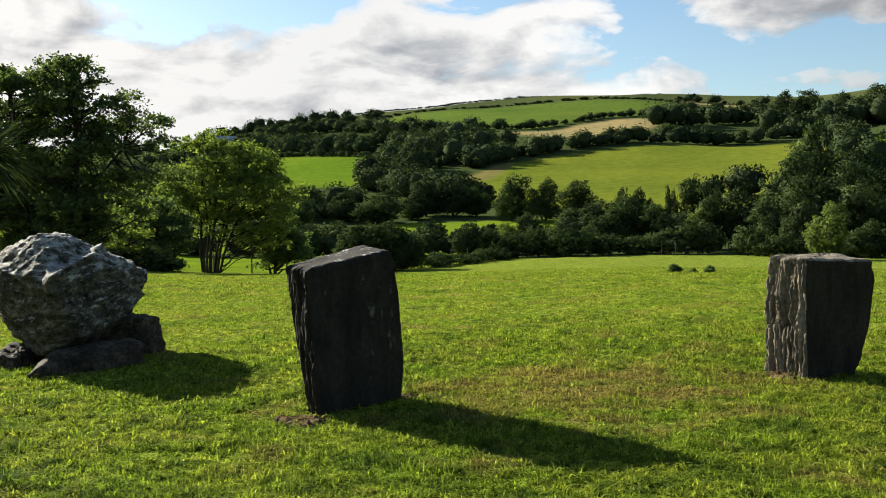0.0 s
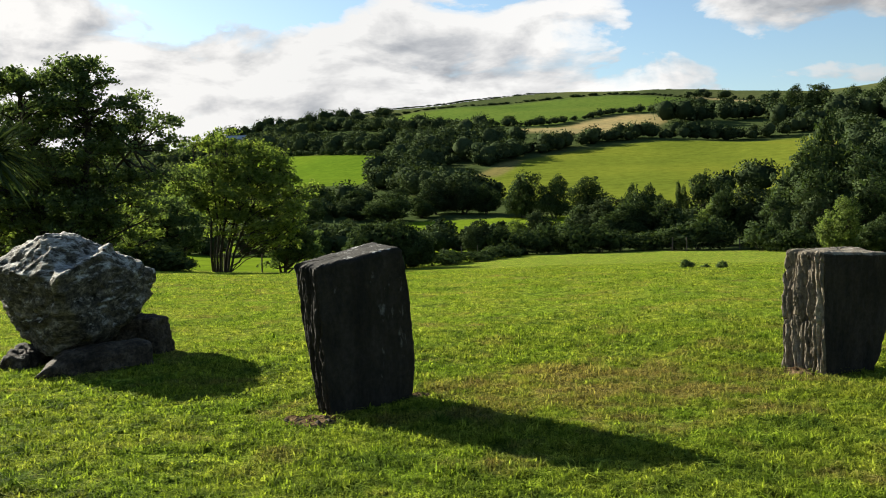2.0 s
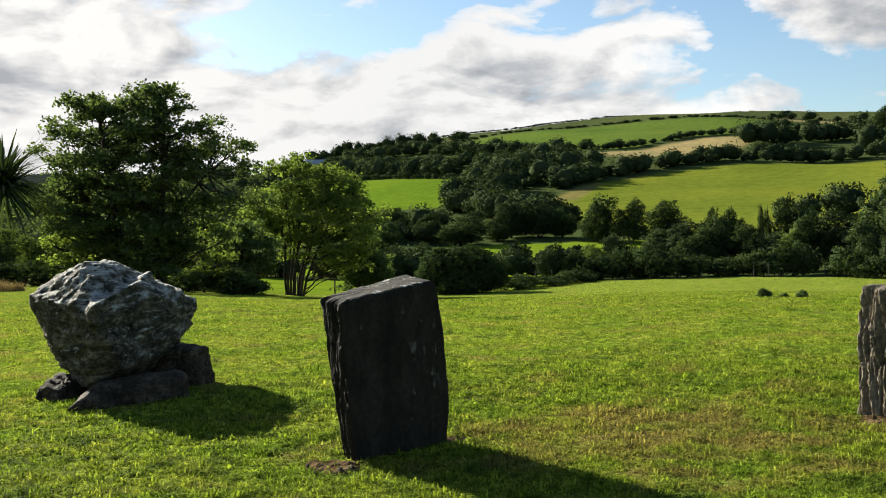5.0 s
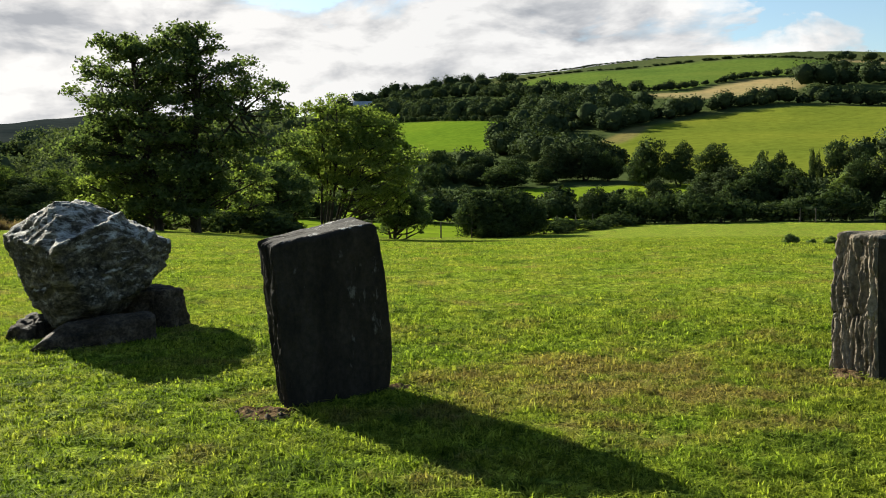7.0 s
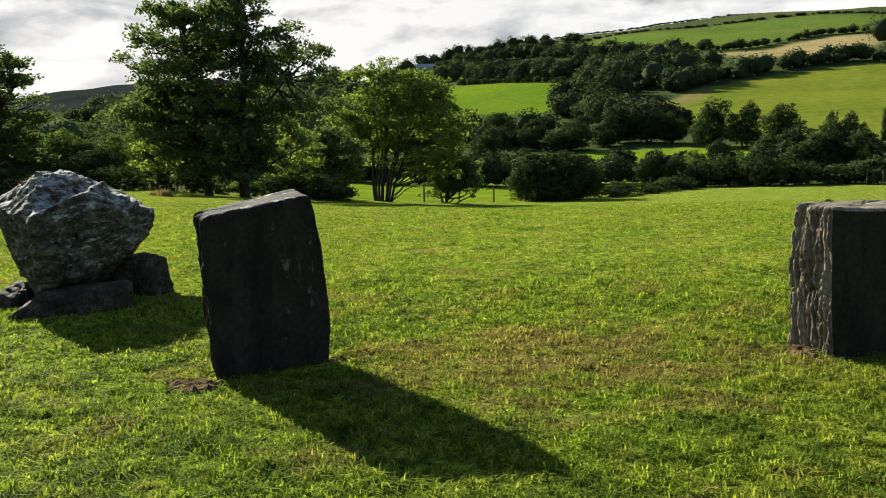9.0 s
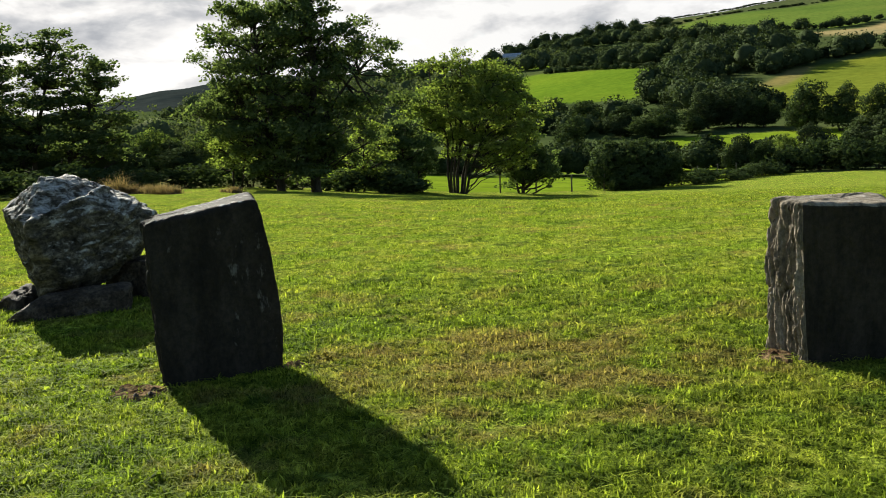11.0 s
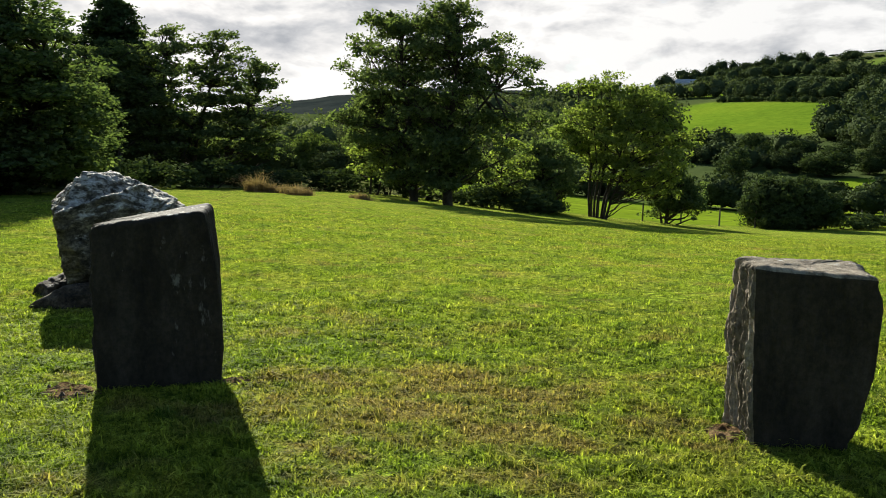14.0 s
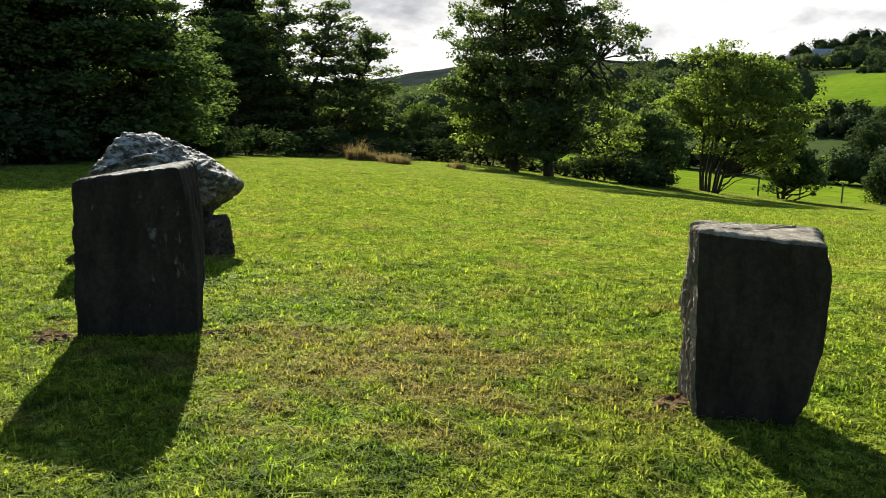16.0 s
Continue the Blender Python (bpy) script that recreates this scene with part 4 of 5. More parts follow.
for k, (x, y, s) in enumerate(HEDGE):
    plant_tree("hedge_bush", x, y, hedge[k % 2], "dense dark hedge bush along the lawn's edge", "bush", "bushes of the hedge", 37 * k, (s, s, s * (0.60 if 5 < k < 15 else 0.42 if 14 < k < 17 else 0.95) * (1.0 + 0.25 * math.sin(k * 2.1))))

# trees and bushes of the valley: x, y, height, width, kind
VALLEY = [
    (28.9, 179.5, 7.3, 7.2, "dark"), (16.1, 177.1, 9.0, 8.1, "dark"), (21.4, 172.5, 8.2, 6.4, "dark"), (37.8, 147.1, 7.4, 1.4, "dark"), (39.0, 147.9, 7.0, 1.2, "dark"), (33.6, 148.1, 7.0, 4.2, "dark"),
    (30.8, 149.8, 7.2, 3.1, "dark"), (17.9, 104.3, 5.7, 6.9, "green"), (21.5, 100.6, 5.9, 5.8, "dark"), (24.3, 98.0, 4.9, 4.8, "dark"), (42.1, 146.0, 8.9, 6.9, "dark"), (28.5, 96.8, 5.1, 5.0, "light"),
    (15.5, 106.7, 4.6, 3.8, "dark"), (19.3, 99.0, 4.8, 4.8, "dark"), (-0.3, 191.7, 7.7, 8.3, "green"), (5.2, 189.7, 8.2, 8.2, "green"), (9.7, 187.5, 6.3, 5.8, "dark"), (-20.5, 150.1, 6.7, 6.7, "dark"),
    (-9.5, 181.4, 5.7, 10.0, "dark"), (-16.4, 186.9, 4.9, 6.7, "green"), (-3.2, 185.6, 4.3, 6.2, "dark"), (-25.6, 205.0, 6.4, 7.4, "dark"), (-18.6, 215.8, 4.2, 7.8, "dark"), (-9.5, 213.4, 4.5, 7.7, "green"),
]
VALLEY2 = [
    (4.0, 94.7, 3.8, 3.5, "green"), (8.2, 98.4, 3.5, 3.6, "light"), (11.0, 101.2, 4.4, 4.0, "green"), (6.2, 93.6, 3.1, 2.8, "dark"), (12.2, 97.1, 2.9, 3.5, "dark"), (-11.9, 119.0, 3.9, 4.3, "dark"),
    (-0.2, 109.7, 2.3, 3.3, "dark"), (-2.6, 105.6, 2.1, 2.5, "green"), (43.1, 104.0, 14.0, 7.5, "dark"), (37.7, 97.6, 10.4, 7.5, "dark"), (40.5, 92.1, 9.3, 7.9, "dark"), (47.0, 97.9, 10.3, 7.8, "dark"),
    (32.0, 93.3, 6.3, 5.9, "green"), (29.5, 95.2, 6.0, 4.8, "dark"), (32.7, 82.4, 4.9, 4.3, "green"), (31.6, 74.1, 4.6, 3.4, "light"), (36.1, 76.5, 3.2, 3.6, "dark"), (32.4, 88.9, 4.9, 4.5, "dark"),
    (37.0, 90.3, 7.3, 7.0, "dark"), (40.2, 86.7, 6.8, 6.9, "dark"), (166.6, 440.1, 17.5, 12.6, "dark"), (175.0, 432.6, 17.7, 17.0, "dark"), (185.7, 416.0, 15.3, 12.2, "dark"), (186.8, 399.0, 11.6, 16.0, "dark"),
    (197.0, 405.2, 16.5, 16.4, "dark"), (35.6, 454.3, 5.0, 9.4, "dark"),
]
VALLEY3 = [
    (-49.5, 82.2, 3.2, 4.6, "green"), (-48.9, 88.3, 3.9, 4.2, "light"), (-42.8, 74.6, 2.6, 4.6, "green"), (-41.7, 80.9, 3.3, 4.4, "light"), (-82.5, 138.2, 5.8, 11.6, "green"), (-71.4, 133.1, 5.3, 8.2, "light"),
    (-51.1, 80.6, 4.3, 5.2, "light"), (-56.7, 92.0, 4.2, 4.8, "light"), (-40.4, 63.7, 2.9, 3.2, "green"), (-79.7, 127.7, 5.4, 7.3, "green"),
]
ROUND = [(-0.22, 0, 0.45, 0.30, 0.34), (0.2, 0.1, 0.42, 0.32, 0.34), (0, -0.15, 0.68, 0.30, 0.27), (0.05, 0.15, 0.3, 0.36, 0.24), (-0.1, 0, 0.2, 0.40, 0.17)]
KINDS = {}
for kind, leaf in (("dark", L_HEDGE), ("green", L_FAR), ("light", L_BUSH)):
    KINDS[kind] = [tree_meshes(50 + 7 * len(KINDS) + k, [(x * 6 + 0.4 * math.sin(5 * k + 9 * z), y * 6, z * 6, rx * 6, rz * 6) for x, y, z, rx, rz in ROUND], 2, 0.12, 1.4, 170, 11000, 0.165, leaf, 0.52, True) for k in range(3)]
WORDS = {"dark": "dark green bushy tree among hedges in the valley", "green": "mid-green bushy tree among hedges in the valley", "light": "light yellow-green bush among hedges in the valley"}
for k, (x, y, h, w, kind) in enumerate(VALLEY + VALLEY2 + VALLEY3):
    plant_tree("valley_tree", x, y, KINDS[kind][k % 3], WORDS[kind], "tree", "trees of the valley", 67 * k, (w / 5.6, w / 5.6, h / 5.6))

# low hedge bank under the far side of the lawn
for k, (x, y) in enumerate(((-0.6, 78.2), (1.0, 80.6), (2.6, 83.2), (4.2, 85.8), (5.8, 88.4), (7.2, 90.6))):
    plant_tree("hedge_bush", x, y, hedge[k % 2], "dark tangled hedge bush bounding the far lawn", "bush", "bushes of the far hedge", 83 * k, (0.9, 0.9, 0.5 + 0.1 * math.sin(2 * k)))
for k in range(15):
    x, y = 8.5 + 2.25 * k, 92.0 - 0.45 * k + 1.2 * math.sin(k * 1.7) - (0.06 * k * k if k > 8 else 0)
    plant_tree("hedge_bush", x, y, hedge[k % 2], "dark tangled hedge bush bounding the far lawn", "bush", "bushes of the far hedge", 51 * k, (1.15, 1.15, 1.15 + 0.3 * math.sin(k)))


# ---- hedgerows and woods of the hillside ----
def far_woods(name, label, lines, seed, leaf=L_FAR):
    """lines: outline points, rows deep, spacing, tree height, tree width."""
    rng = np.random.default_rng(seed)
    P, out, size, cores = [], [], [], []
    for pts, deep, gap, h, w in lines:
        pts = np.array(pts, float)
        for a, b in zip(pts, pts[1:]):
            L = np.linalg.norm(b - a)
            side = np.array([-(b - a)[1], (b - a)[0]]) / L
            for k in range(max(1, int(L / gap))):
                for row in range(deep):
                    if rng.uniform() < (0.55 if deep == 1 and gap > 5.5 else 0.06):
                        continue
                    x, y = a + (b - a) * ((k + rng.uniform()) * gap / L) + side * ((row - (deep - 1) / 2) * w * 0.75 + rng.normal() * 0.16 * w)
                    s = rng.choice([0.55, 0.8, 1.0, 1.15, 1.45]) * rng.uniform(0.85, 1.15)
                    c = np.array([x, y, float(ground_z(x, y)) + h * s * 0.40])
                    radii = np.array([w * 0.52, w * 0.52, h * 0.54]) * s
                    core = lump(rng, c, radii * 0.62, 4, 0.16)
                    away = math.hypot(x - 2, y - 2)
                    n = 750 if away < 170 else 380 if away < 300 else 230
                    d = rng.normal(size=(n, 3))
                    d[:, 2] = np.abs(d[:, 2]) - 0.3
                    d /= np.linalg.norm(d, axis=1)[:, None]
                    clump = d[rng.integers(0, 26, n)] + rng.normal(0, 0.24, (n, 3))
                    clump /= np.linalg.norm(clump, axis=1)[:, None]
                    P.append(c + clump * radii * rng.uniform(0.62, 1.06, (n, 1)))
                    out.append(clump)
                    size.append(np.full(n, min(0.125 * w, 0.0034 * away)))
                    cores.append(core)
    base, joined = 0, [[], [], []]
    for v, f, d in cores:
        for pile, item in zip(joined, (v, f + base, d)):
            pile.append(item)
        base += len(v)
    me = foliage(name, rng, np.vstack(P), np.vstack(out), np.concatenate(size), leaf, [tuple(np.vstack(pile) for pile in joined)], 0.66)
    return tagged(new(name, me), label, "woods", kind="stuff")


far_woods("hillside_hedgerows", "dark hedgerows and tree belts between hillside fields", [
    ([(14, 304), (26, 340), (54, 358), (96, 373), (140, 381), (168, 384)], 2, 4.2, 5.6, 6.4),
    ([(-15, 294), (0, 322), (14, 338)], 4, 4.6, 7.0, 6.5),
    ([(-11, 330), (8, 354), (30, 378)], 4, 4.8, 7.5, 7.0),
    ([(-16, 356), (4, 386), (30, 398)], 2, 5.0, 7.0, 7.0),
    ([(-72, 452), (-44, 408), (-20, 382)], 2, 4.6, 6.0, 6.2),
    ([(-94, 520), (-62, 482), (-32, 436), (2, 416), (30, 408)], 3, 5.0, 6.0, 6.6),
    ([(-112, 566), (-84, 548), (-50, 545), (-34, 514), (4, 448)], 2, 5.0, 6.0, 7.0),
    ([(-46, 540), (-4, 470), (34, 446)], 1, 3.4, 3.5, 4.4),
    ([(34, 446), (74, 477), (126, 518), (140, 530)], 1, 3.4, 3.6, 5.0),
    ([(-76, 432), (-20, 364)], 1, 3.0, 2.2, 3.4),
    ([(-18, 280), (2, 236), (12, 214)], 2, 4.5, 6.0, 6.0),
    ([(-60, 262), (-28, 232), (-15, 214)], 2, 4.5, 4.2, 5.0),
    ([(-50, 212), (-30, 200), (-20, 190)], 2, 4.5, 4.5, 5.0),
    ([(152, 564), (166, 590), (206, 560)], 1, 5.0, 4.0, 6.0),
    ([(112, 446), (140, 470), (166, 474), (190, 450), (205, 440)], 2, 5.4, 8.5, 8.5),
    ([(140, 520), (168, 512), (184, 500)], 1, 5.0, 6.0, 8.0),
    ([(112, 240), (135, 300), (158, 365)], 2, 5.0, 7.0, 7.0),
    ([(150, 396), (172, 400), (200, 380)], 3, 6.0, 9.0, 9.0),
    ([(-56, 44), (-46, 56), (-37, 63)], 1, 2.4, 2.8, 3.2),
    ([(-40, 96), (-22, 102), (-6, 103), (4, 104)], 2, 2.2, 2.6, 3.0),
    ([(-34, 132), (-10, 136), (20, 138), (50, 134)], 1, 3.0, 2.6, 3.6),
    ([(60, 205), (80, 205), (104, 215), (130, 210)], 1, 5.0, 5.0, 6.0)], 71)
far_woods("ridge_trees", "small wind-shaped trees and scrub along the hill's ridge", [
    ([(-150, 590), (-120, 600), (-95, 615), (-75, 640), (-55, 655)], 2, 5.0, 6.5, 7.0),
    ([(-104, 580), (-80, 590), (-60, 610), (-30, 640)], 2, 5.0, 4.0, 6.0),
    ([(-56, 606), (-8, 630), (54, 626), (112, 604), (150, 570)], 1, 2.4, 1.2, 3.4),
    ([(-55, 660), (-30, 668), (0, 668), (40, 668), (90, 666), (140, 664), (200, 650)], 1, 2.0, 0.9, 3.2)], 72)
L_VALE = leaf_material("valley_leaves", (0.052, 0.069, 0.034), (0.098, 0.116, 0.058), 0.24)
far_woods("valley_woods", "wooded valley of rounded tree crowns fading into the distance", [
    ([(-135, 250), (-115, 225), (-90, 215), (-60, 205)], 3, 6.0, 7.5, 8.0),
    ([(-190, 330), (-150, 300), (-110, 280), (-60, 270)], 3, 7.0, 9.0, 9.0),
    ([(-260, 460), (-200, 430), (-140, 400), (-120, 380)], 3, 8.0, 11.0, 11.0),
    ([(-110, 116), (-80, 124), (-62, 118), (-48, 112)], 2, 5.0, 5.5, 6.5),
    ([(-84, 92), (-64, 98), (-46, 96)], 1, 4.0, 4.2, 5.5),
    ([(-150, 160), (-110, 150), (-80, 160), (-50, 150)], 2, 5.5, 6.5, 7.0),
    ([(-330, 640), (-250, 600), (-170, 580)], 3, 11.0, 12.0, 14.0),
    ([(-420, 820), (-330, 780), (-220, 740)], 3, 14.0, 13.0, 17.0),
    ([(-250, 390), (-190, 372), (-130, 345)], 2, 8.0, 8.0, 9.0),
    ([(-320, 540), (-240, 515), (-165, 490)], 3, 9.0, 10.0, 11.0),
    ([(-380, 700), (-300, 690), (-200, 660)], 3, 12.0, 11.0, 14.0),
    ([(-140, 480), (-120, 500), (-95, 480), (-70, 470)], 2, 6.0, 7.0, 8.0)], 73, L_VALE)


# ---- fence ----
def post_mesh(h=1.25, r=0.06):
    wood = Wood()
    wood.tube([(0, 0, -0.3), (0, 0, h * 0.5), (0.01, 0, h - 0.03), (0.01, 0, h)], [r, r * 0.97, r * 0.93, r * 0.6], 8)
    n = len(wood.v)
    wood.v.append(Vector((0.01, 0, h + 0.005)))
    me = bpy.data.meshes.new("post")
    me.from_pydata(wood.v, [], wood.f + [(n - 8 + s, n - 8 + (s + 1) % 8, n) for s in range(8)])
    me.materials.append(POST)
    return me


def fence(label, pts, h=1.25):
    x0, y0 = pts[0]
    z0 = float(ground_z(x0, y0))
    ob = thing("fence", x0, y0, z0, label, "fence")
    me = post_mesh(h)
    for x, y in pts:
        p = part("post", me, ob)
        p.location = (x - x0, y - y0, float(ground_z(x, y)) - z0)
        p.rotation_euler = (0.03 * math.sin(x * 7), 0.03 * math.cos(y * 5), x)
    for k in (0.35, 0.7, 1.05):
        wire = Wood()
        wire.tube([(x - x0, y - y0, float(ground_z(x, y)) - z0 + k * h / 1.2) for x, y in pts], [0.006] * len(pts), 4)
        part("wire", mesh_np("wire", np.array(wire.v), np.array(wire.f), [POST]), ob)
    return ob


fence("old wooden post and wire fence below the lawn", [(-19.8, 61.6), (-17.2, 63.2), (-14.8, 64.8), (-12.6, 66.9), (-10.5, 69.3), (-8.3, 71.8), (-6.2, 74.2)])
fence("weathered post and wire fence by the valley meadow", [(-1.4, 84.5), (0.4, 86.0), (2.0, 87.4), (3.6, 88.8)])
fence("pale posts of a fence along the far hedge", [(21.6, 87.2), (22.6, 86.0), (27.6, 86.4), (28.4, 85.6), (31.5, 82.9), (32.2, 82.3)])


# ---- farm buildings on the ridge ----
def house(x, y, length, depth, wall, rise, turn, label):
    z = min(float(ground_z(x + dx, y + dy)) for dx in (-8, 8) for dy in (-4, 4)) - 0.3
    ob = thing("farmhouse", x, y, z, label, "house", "", turn)
    L, D = length / 2, depth / 2
    bm = bmesh.new()
    for sx in (-L, L):
        a = [bm.verts.new(p) for p in ((sx, -D, 0), (sx, D, 0), (sx, D, wall), (sx, 0, wall + rise), (sx, -D, wall))]
        bm.faces.new(a if sx > 0 else a[::-1])
    v = list(bm.verts)
    for p, q in ((0, 4), (1, 2)):
        bm.faces.new((v[p], v[5 + p], v[5 + q], v[q]))
    me = bpy.data.meshes.new("wall")
    bm.to_mesh(me)
    bm.free()
    me.materials.append(PAINT)
    part("wall", me, ob)
    e, t = 0.35, 0.18
    pts = [(-D - e, wall - e * rise / D), (0, wall + rise + 0.02), (D + e, wall - e * rise / D)]
    V = [(sx, y_, z_ + dz) for sx in (-L - e, L + e) for y_, z_ in pts for dz in (0.03, t)]
    F = [(0, 2, 8, 6), (2, 4, 10, 8), (1, 7, 9, 3), (3, 9, 11, 5), (0, 6, 7, 1), (4, 5, 11, 10), (0, 1, 3, 2), (2, 3, 5, 4), (6, 8, 9, 7), (8, 10, 11, 9)]
    part("roof", mesh_np("roof", V, F, [ROOF]), ob)
    for k in range(3):
        cx = -L + length * (k + 0.5) / 3
        V = [(cx + dx, -D - d, wall * 0.35 + dz) for d in (0.0, 0.06) for dx, dz in ((-0.6, 0), (0.6, 0), (0.6, 1.2), (-0.6, 1.2))]
        part("window", mesh_np("window", V, [(4, 5, 6, 7), (0, 1, 5, 4), (1, 2, 6, 5), (2, 3, 7, 6), (3, 0, 4, 7)], [PANE]), ob)
    return ob


house(-122.0, 588.0, 16.0, 7.0, 3.0, 2.2, 12.0, "long low farm building with pale roof on the ridge")
house(-139.0, 592.0, 13.0, 6.5, 2.8, 2.0, -8.0, "small pale-roofed farm shed among ridge trees")


# ---- small plants ----
def blades(rng, P, height, width, lean=0.5, bend=True):
    """Grass blades standing at P: each a bent, tapering strip."""
    n = len(P)
    t = rng.uniform(0, 2 * math.pi, n)
    d = np.stack([np.cos(t), np.sin(t), np.zeros(n)], 1)
    s = np.stack([-np.sin(t), np.cos(t), np.zeros(n)], 1)
    turn = rng.normal(0, 0.6, n)[:, None]
    s = s * np.cos(turn) + d * np.sin(turn)
    k = (np.abs(rng.normal(0, lean, n)))[:, None]
    h, w = height[:, None], width[:, None]
    up = np.array([0, 0, 1.0])
    if not bend:
        V = np.stack([P - s * w / 2, P + s * w / 2, P + d * h * k + up * h], 1).reshape(-1, 3)
        return V, np.arange(3 * n, dtype=np.int32).reshape(-1, 3)
    m = P + d * h * k * 0.35 + up * h * 0.6
    e = P + d * h * k * 1.25 + up * h * (1.05 - 0.3 * np.minimum(k, 1.5))
    V = np.stack([P - s * w / 2, P + s * w / 2, m + s * w * 0.42, e, m - s * w * 0.42], 1).reshape(-1, 3)
    b = (5 * np.arange(n, dtype=np.int32))[:, None]
    return V, np.concatenate([b + [0, 1, 2], b + [0, 2, 4], b + [4, 2, 3]], 0)


rng = np.random.default_rng(5)
CLUMPS = [(-24.0, 38.0, 0.45, 0.85), (-23.2, 38.1, 0.35, 0.5), (-22.4, 37.6, 0.4, 0.42), (-21.4, 37.2, 0.4, 0.40), (-20.6, 36.6, 0.4, 0.50), (-19.6, 35.9, 0.35, 0.38), (-17.6, 36.4, 0.2, 0.30), (-17.0, 36.0, 0.15, 0.28)]
V, F, n0 = [], [], 0
for x, y, r, h in CLUMPS:
    x += 0.7
    for _ in range(max(3, int(12 * r))):
        cx, cy = x + rng.normal(0, r * 0.55), y + rng.normal(0, r * 0.4)
        n, t = 110, rng.uniform(0.5, 1.15)
        q = np.stack([rng.normal(cx, 0.10, n), rng.normal(cy, 0.10, n)], 1)
        v, f = blades(rng, np.c_[q, ground_z(q[:, 0], q[:, 1])], 1.2 * h * t * rng.uniform(0.4, 1.1, n), np.full(n, 0.016), 1.0)
        V.append(v)
        F.append(f + n0)
        n0 += len(v)
tagged(new("dry_grass", mesh_np("dry_grass", np.vstack(V), np.vstack(F), [L_REED])), "clumps of long dry reddish-brown grass in the lawn", "dry grass", kind="stuff")

bushlet = tree_meshes(91, [(0, 0, 0.3, 0.4, 0.3), (0.3, 0.1, 0.25, 0.3, 0.25)], 3, 0.02, 0.2, 30, 900, 0.1, L_DARK, 0.18)
for k, (x, y, s) in enumerate(((6.35, 25.2, 0.42), (6.88, 25.2, 0.24), (7.30, 25.1, 0.36))):
    plant_tree("small_shrub", x, y, bushlet, "small dark shrub planted in the lawn", "shrub", "shrubs in the lawn", 100 * k, (s, s, s))


# spiky cabbage tree just beyond the stones
def spike_meshes(seed, height, count, length, foot):
    rng = np.random.default_rng(seed)
    wood = Wood()
    wood.tube([(foot, -0.2, -0.3), (foot * 0.75, -0.15, height * 0.3), (foot * 0.4, -0.08, height * 0.65), (0, 0, height)], [0.10, 0.08, 0.065, 0.05], 10)
    V, F = [], []
    for k in range(count):
        t, e = rng.uniform(0, 2 * math.pi), math.asin(rng.uniform(-0.55, 0.98))
        L, w = length * rng.uniform(0.6, 1.1), 0.009
        d = np.array([math.cos(t) * math.cos(e), math.sin(t) * math.cos(e), math.sin(e)])
        s = np.array([-math.sin(t), math.cos(t), 0]) * w
        o = np.array([0, 0, height - 0.05 + 0.12 * rng.uniform()])
        ps = [o + d * L * u - np.array([0, 0, 0.28 * L * u * u * math.cos(e)]) for u in (0.03, 0.35, 0.7, 1.0)]
        b = len(V)
        for p, q in zip(ps, (0.5, 1.0, 0.75, 0.05)):
            V += [p - s * q, p + s * q]
        F += [(b + 2 * j, b + 2 * j + 1, b + 2 * j + 3, b + 2 * j + 2) for j in range(3)]
    return mesh_np("trunk", np.array(wood.v), np.array(wood.f), [BARK], True), mesh_np("crown", np.array(V), np.array(F), [L_SPIKE])


plant_tree("cabbage_tree", -3.12, 7.15, spike_meshes(8, 2.0, 420, 0.46, -1.35), "small leaning cabbage tree with spiky leaves beside the stones", "palm")

# worn soil at the feet of the stones
def soil_patch(cx, cy, rx, ry, seed, label):
    n, V = 28, [(cx, cy, 0.026)]
    for k in range(5):
        for q in range(n):
            t, r = 2 * math.pi * q / n, (0.25, 0.5, 0.72, 0.9, 1.08)[k]
            w = r * (1 + 0.4 * fbm(Vector((math.cos(t) * 1.6, math.sin(t) * 1.6, seed))))
            x, y = cx + w * rx * math.cos(t), cy + w * ry * math.sin(t)
            V.append((x, y, (0.026, 0.024, 0.020, 0.010, -0.015)[k] + 0.022 * fbm(Vector((x * 14, y * 14, seed)))))
    F = [(0, 1 + q, 1 + (q + 1) % n) for q in range(n)]
    me = bpy.data.meshes.new("soil_patch")
    me.from_pydata(V, [], F + [(1 + k * n + q, 1 + (k + 1) * n + q, 1 + (k + 1) * n + (q + 1) % n, 1 + k * n + (q + 1) % n) for k in range(4) for q in range(n)])
    me.materials.append(SOIL)
    tagged(new("soil_patch", me), label, "soil", kind="structure")


soil_patch(-1.07, 7.50, 0.21, 0.16, 3.0, "bare brown soil worn at the foot of the dark stone")
soil_patch(-0.30, 8.26, 0.10, 0.13, 7.0, "small scrape of bare soil beside the dark stone")
soil_patch(2.98, 8.84, 0.13, 0.20, 11.0, "reddish-brown soil at the foot of the fluted stone")
for k, (x, y, s) in enumerate(((-0.93, 7.42, 0.035), (-1.0, 7.36, 0.028), (-1.24, 7.46, 0.03))):
    rock("pebble", SUPPORT, [(x + dx * s, y + dy * s, 0.02 + dz * s) for dx, dy, dz in ((1, 0, 0), (-1, 0.3, 0), (0, 1, 0.1), (0.2, -1, 0), (0, 0, 0.8), (0.1, 0, -0.8))], 20 + k, 0.006, 0.002, 3, "small pale stone lying on bare soil", "pebble", 12.0, "pebbles by the stone")


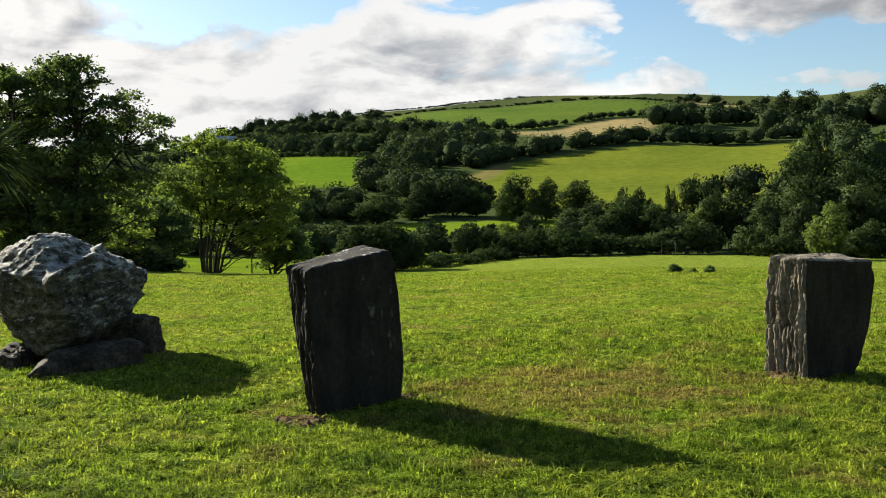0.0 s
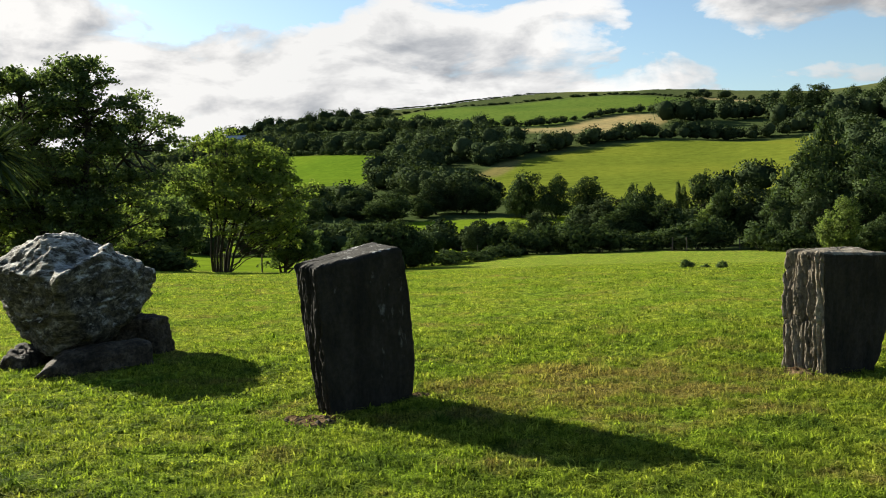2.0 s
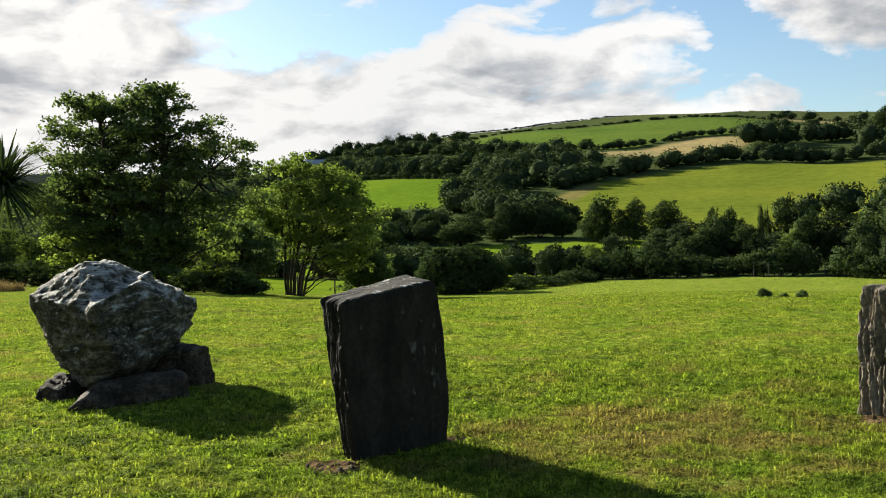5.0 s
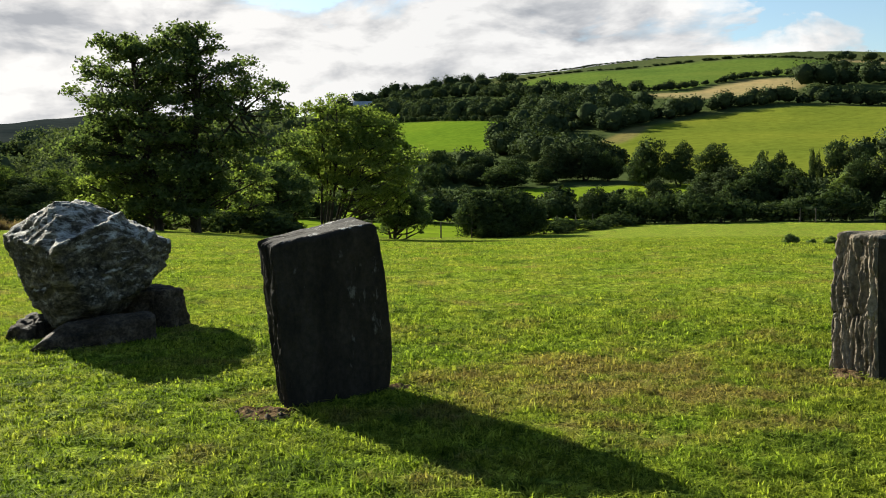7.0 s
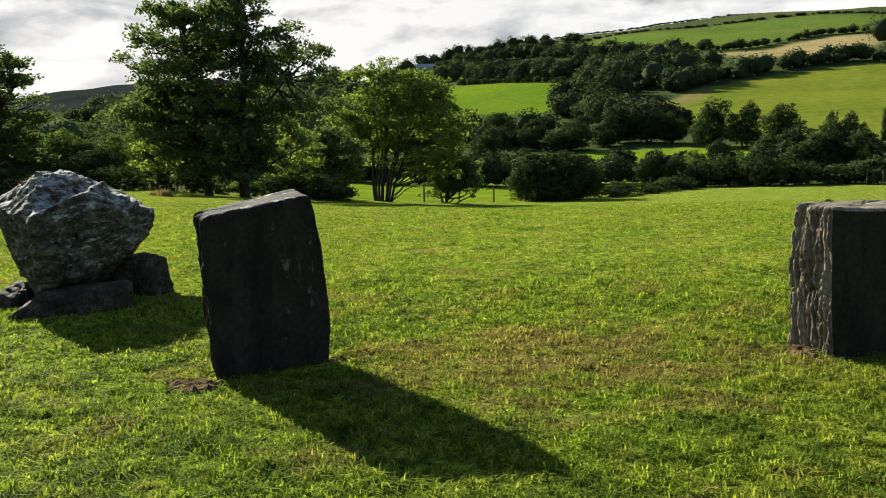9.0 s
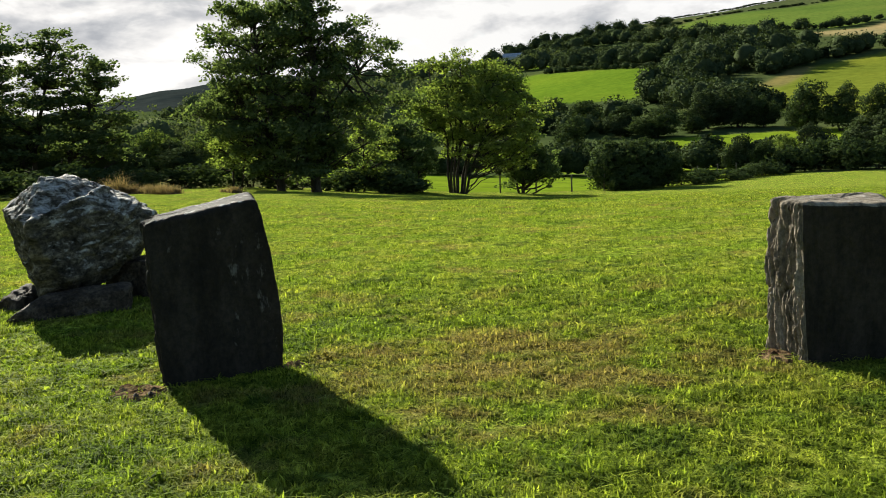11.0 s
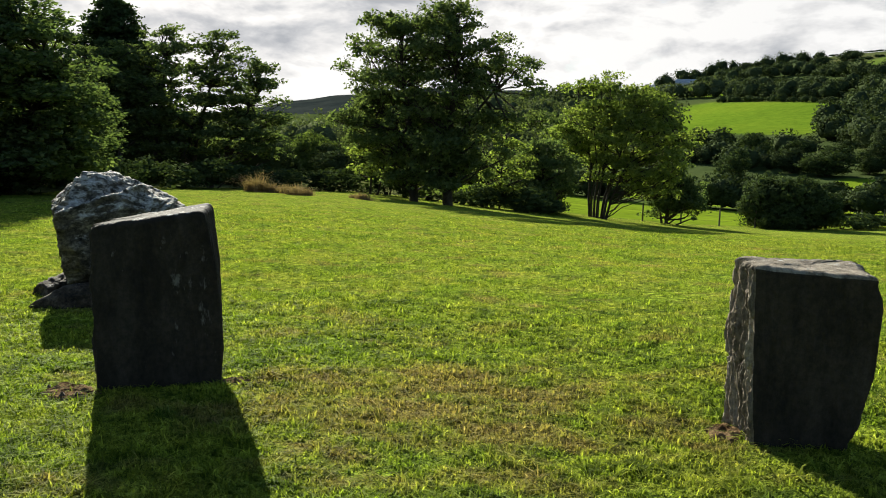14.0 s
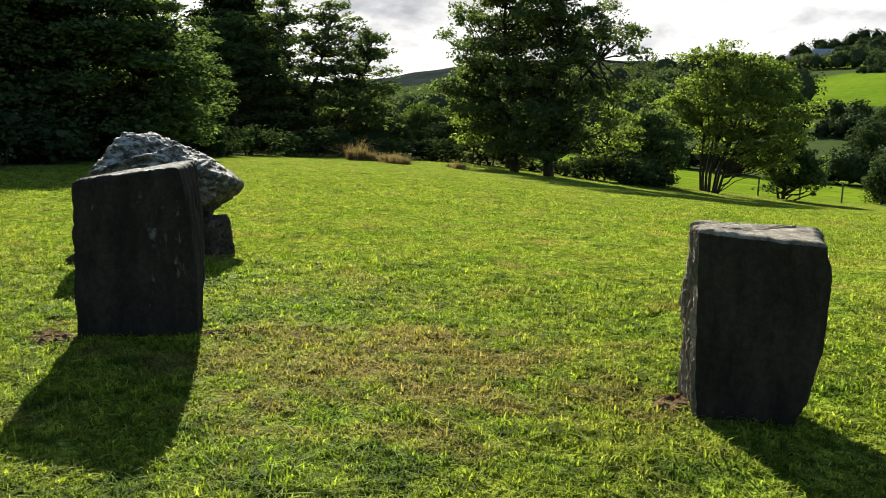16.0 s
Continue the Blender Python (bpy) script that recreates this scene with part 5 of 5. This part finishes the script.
# ---- grass of the lawn ----
def grass(name, seed, tufts, each, r0, r1, height, width, bend, label):
    """Tufts of blades over the lawn before and round the stones, thinner with the distance from (2.5, 1.5)."""
    rng = np.random.default_rng(seed)
    r = r0 * (r1 / r0) ** rng.uniform(0, 1, tufts) * np.exp(rng.normal(0, 0.10, tufts))
    t = np.radians(rng.uniform(-72, 36, tufts) + rng.normal(0, 7, tufts))
    x, y = 2.5 + r * np.sin(t), 1.5 + r * np.cos(t)
    # patches of longer and shorter growth
    long_ = 0.5 + 0.5 * np.sin(x * 2.3 + 1.7 * np.sin(y * 1.9)) * np.sin(y * 2.7 + 1.3 * np.sin(x * 1.6)) + 0.4 * np.sin(x * 7.1 + y * 3.3) * np.sin(y * 8.3 - x * 2.9)
    soil = (np.hypot((x + 1.07) / 0.21, (y - 7.5) / 0.16) < 1) | (np.hypot((x + 0.30) / 0.10, (y - 8.26) / 0.13) < 1) | (np.hypot((x - 2.98) / 0.13, (y - 8.84) / 0.20) < 1)
    edge = inside(x, y, [(-17, 12), (-40, 12), (-60, 60), (-45, 75), (-20, 63.5), (-22, 52), (-28, 41), (-27.5, 32), (-22.5, 23)])
    keep = ~(soil & (rng.uniform(size=tufts) < 0.7)) & ~edge
    x, y, r, long_ = x[keep], y[keep], r[keep], np.clip(long_[keep], 0, 1.3)
    k = np.maximum(r / 8, 0.75)
    # close cushions with gaps between
    tuft = np.array([noise.noise((a * 11, b * 11, 0.5)) + 0.6 * noise.noise((a * 23, b * 23, 3.5)) for a, b in zip(x, y)])
    long_ = long_ + 1.5 * np.clip(tuft, -0.35, 0.5)
    tall = height * (0.6 + 0.55 * long_) * rng.uniform(0.55, 1.35, len(x)) * k ** 0.2 * np.clip((36 - r) / 14, 0.15, 1)
    size = rng.uniform(0.014, 0.045, len(x)) * k
    x, y, k, tall, size = (np.repeat(v, each) for v in (x, y, k, tall, size))
    n = len(x)
    x, y = x + rng.normal(size=n) * size, y + rng.normal(size=n) * size
    P = np.stack([x, y, ground_z(x, y) - 0.004], 1)
    V, F = blades(rng, P, tall * rng.uniform(0.6, 1.2, n), width * k * rng.uniform(0.6, 1.4, n), 1.5 if bend else 1.3, bend)
    return tagged(new(name, mesh_np(name, V, F, [M_BLADE])), label, "grass", kind="stuff")


grass("lawn_grass", 61, 42000, 7, 3.0, 10.0, 0.043, 0.0125, True, "short mown grass blades of the lawn, partly yellowed")
grass("lawn_grass", 63, 90000, 6, 3.0, 11.0, 0.027, 0.0100, False, "dense low grass filling the lawn between longer blades")
grass("lawn_grass", 62, 80000, 6, 10.0, 34.0, 0.030, 0.0075, False, "short mown grass of the lawn farther off")
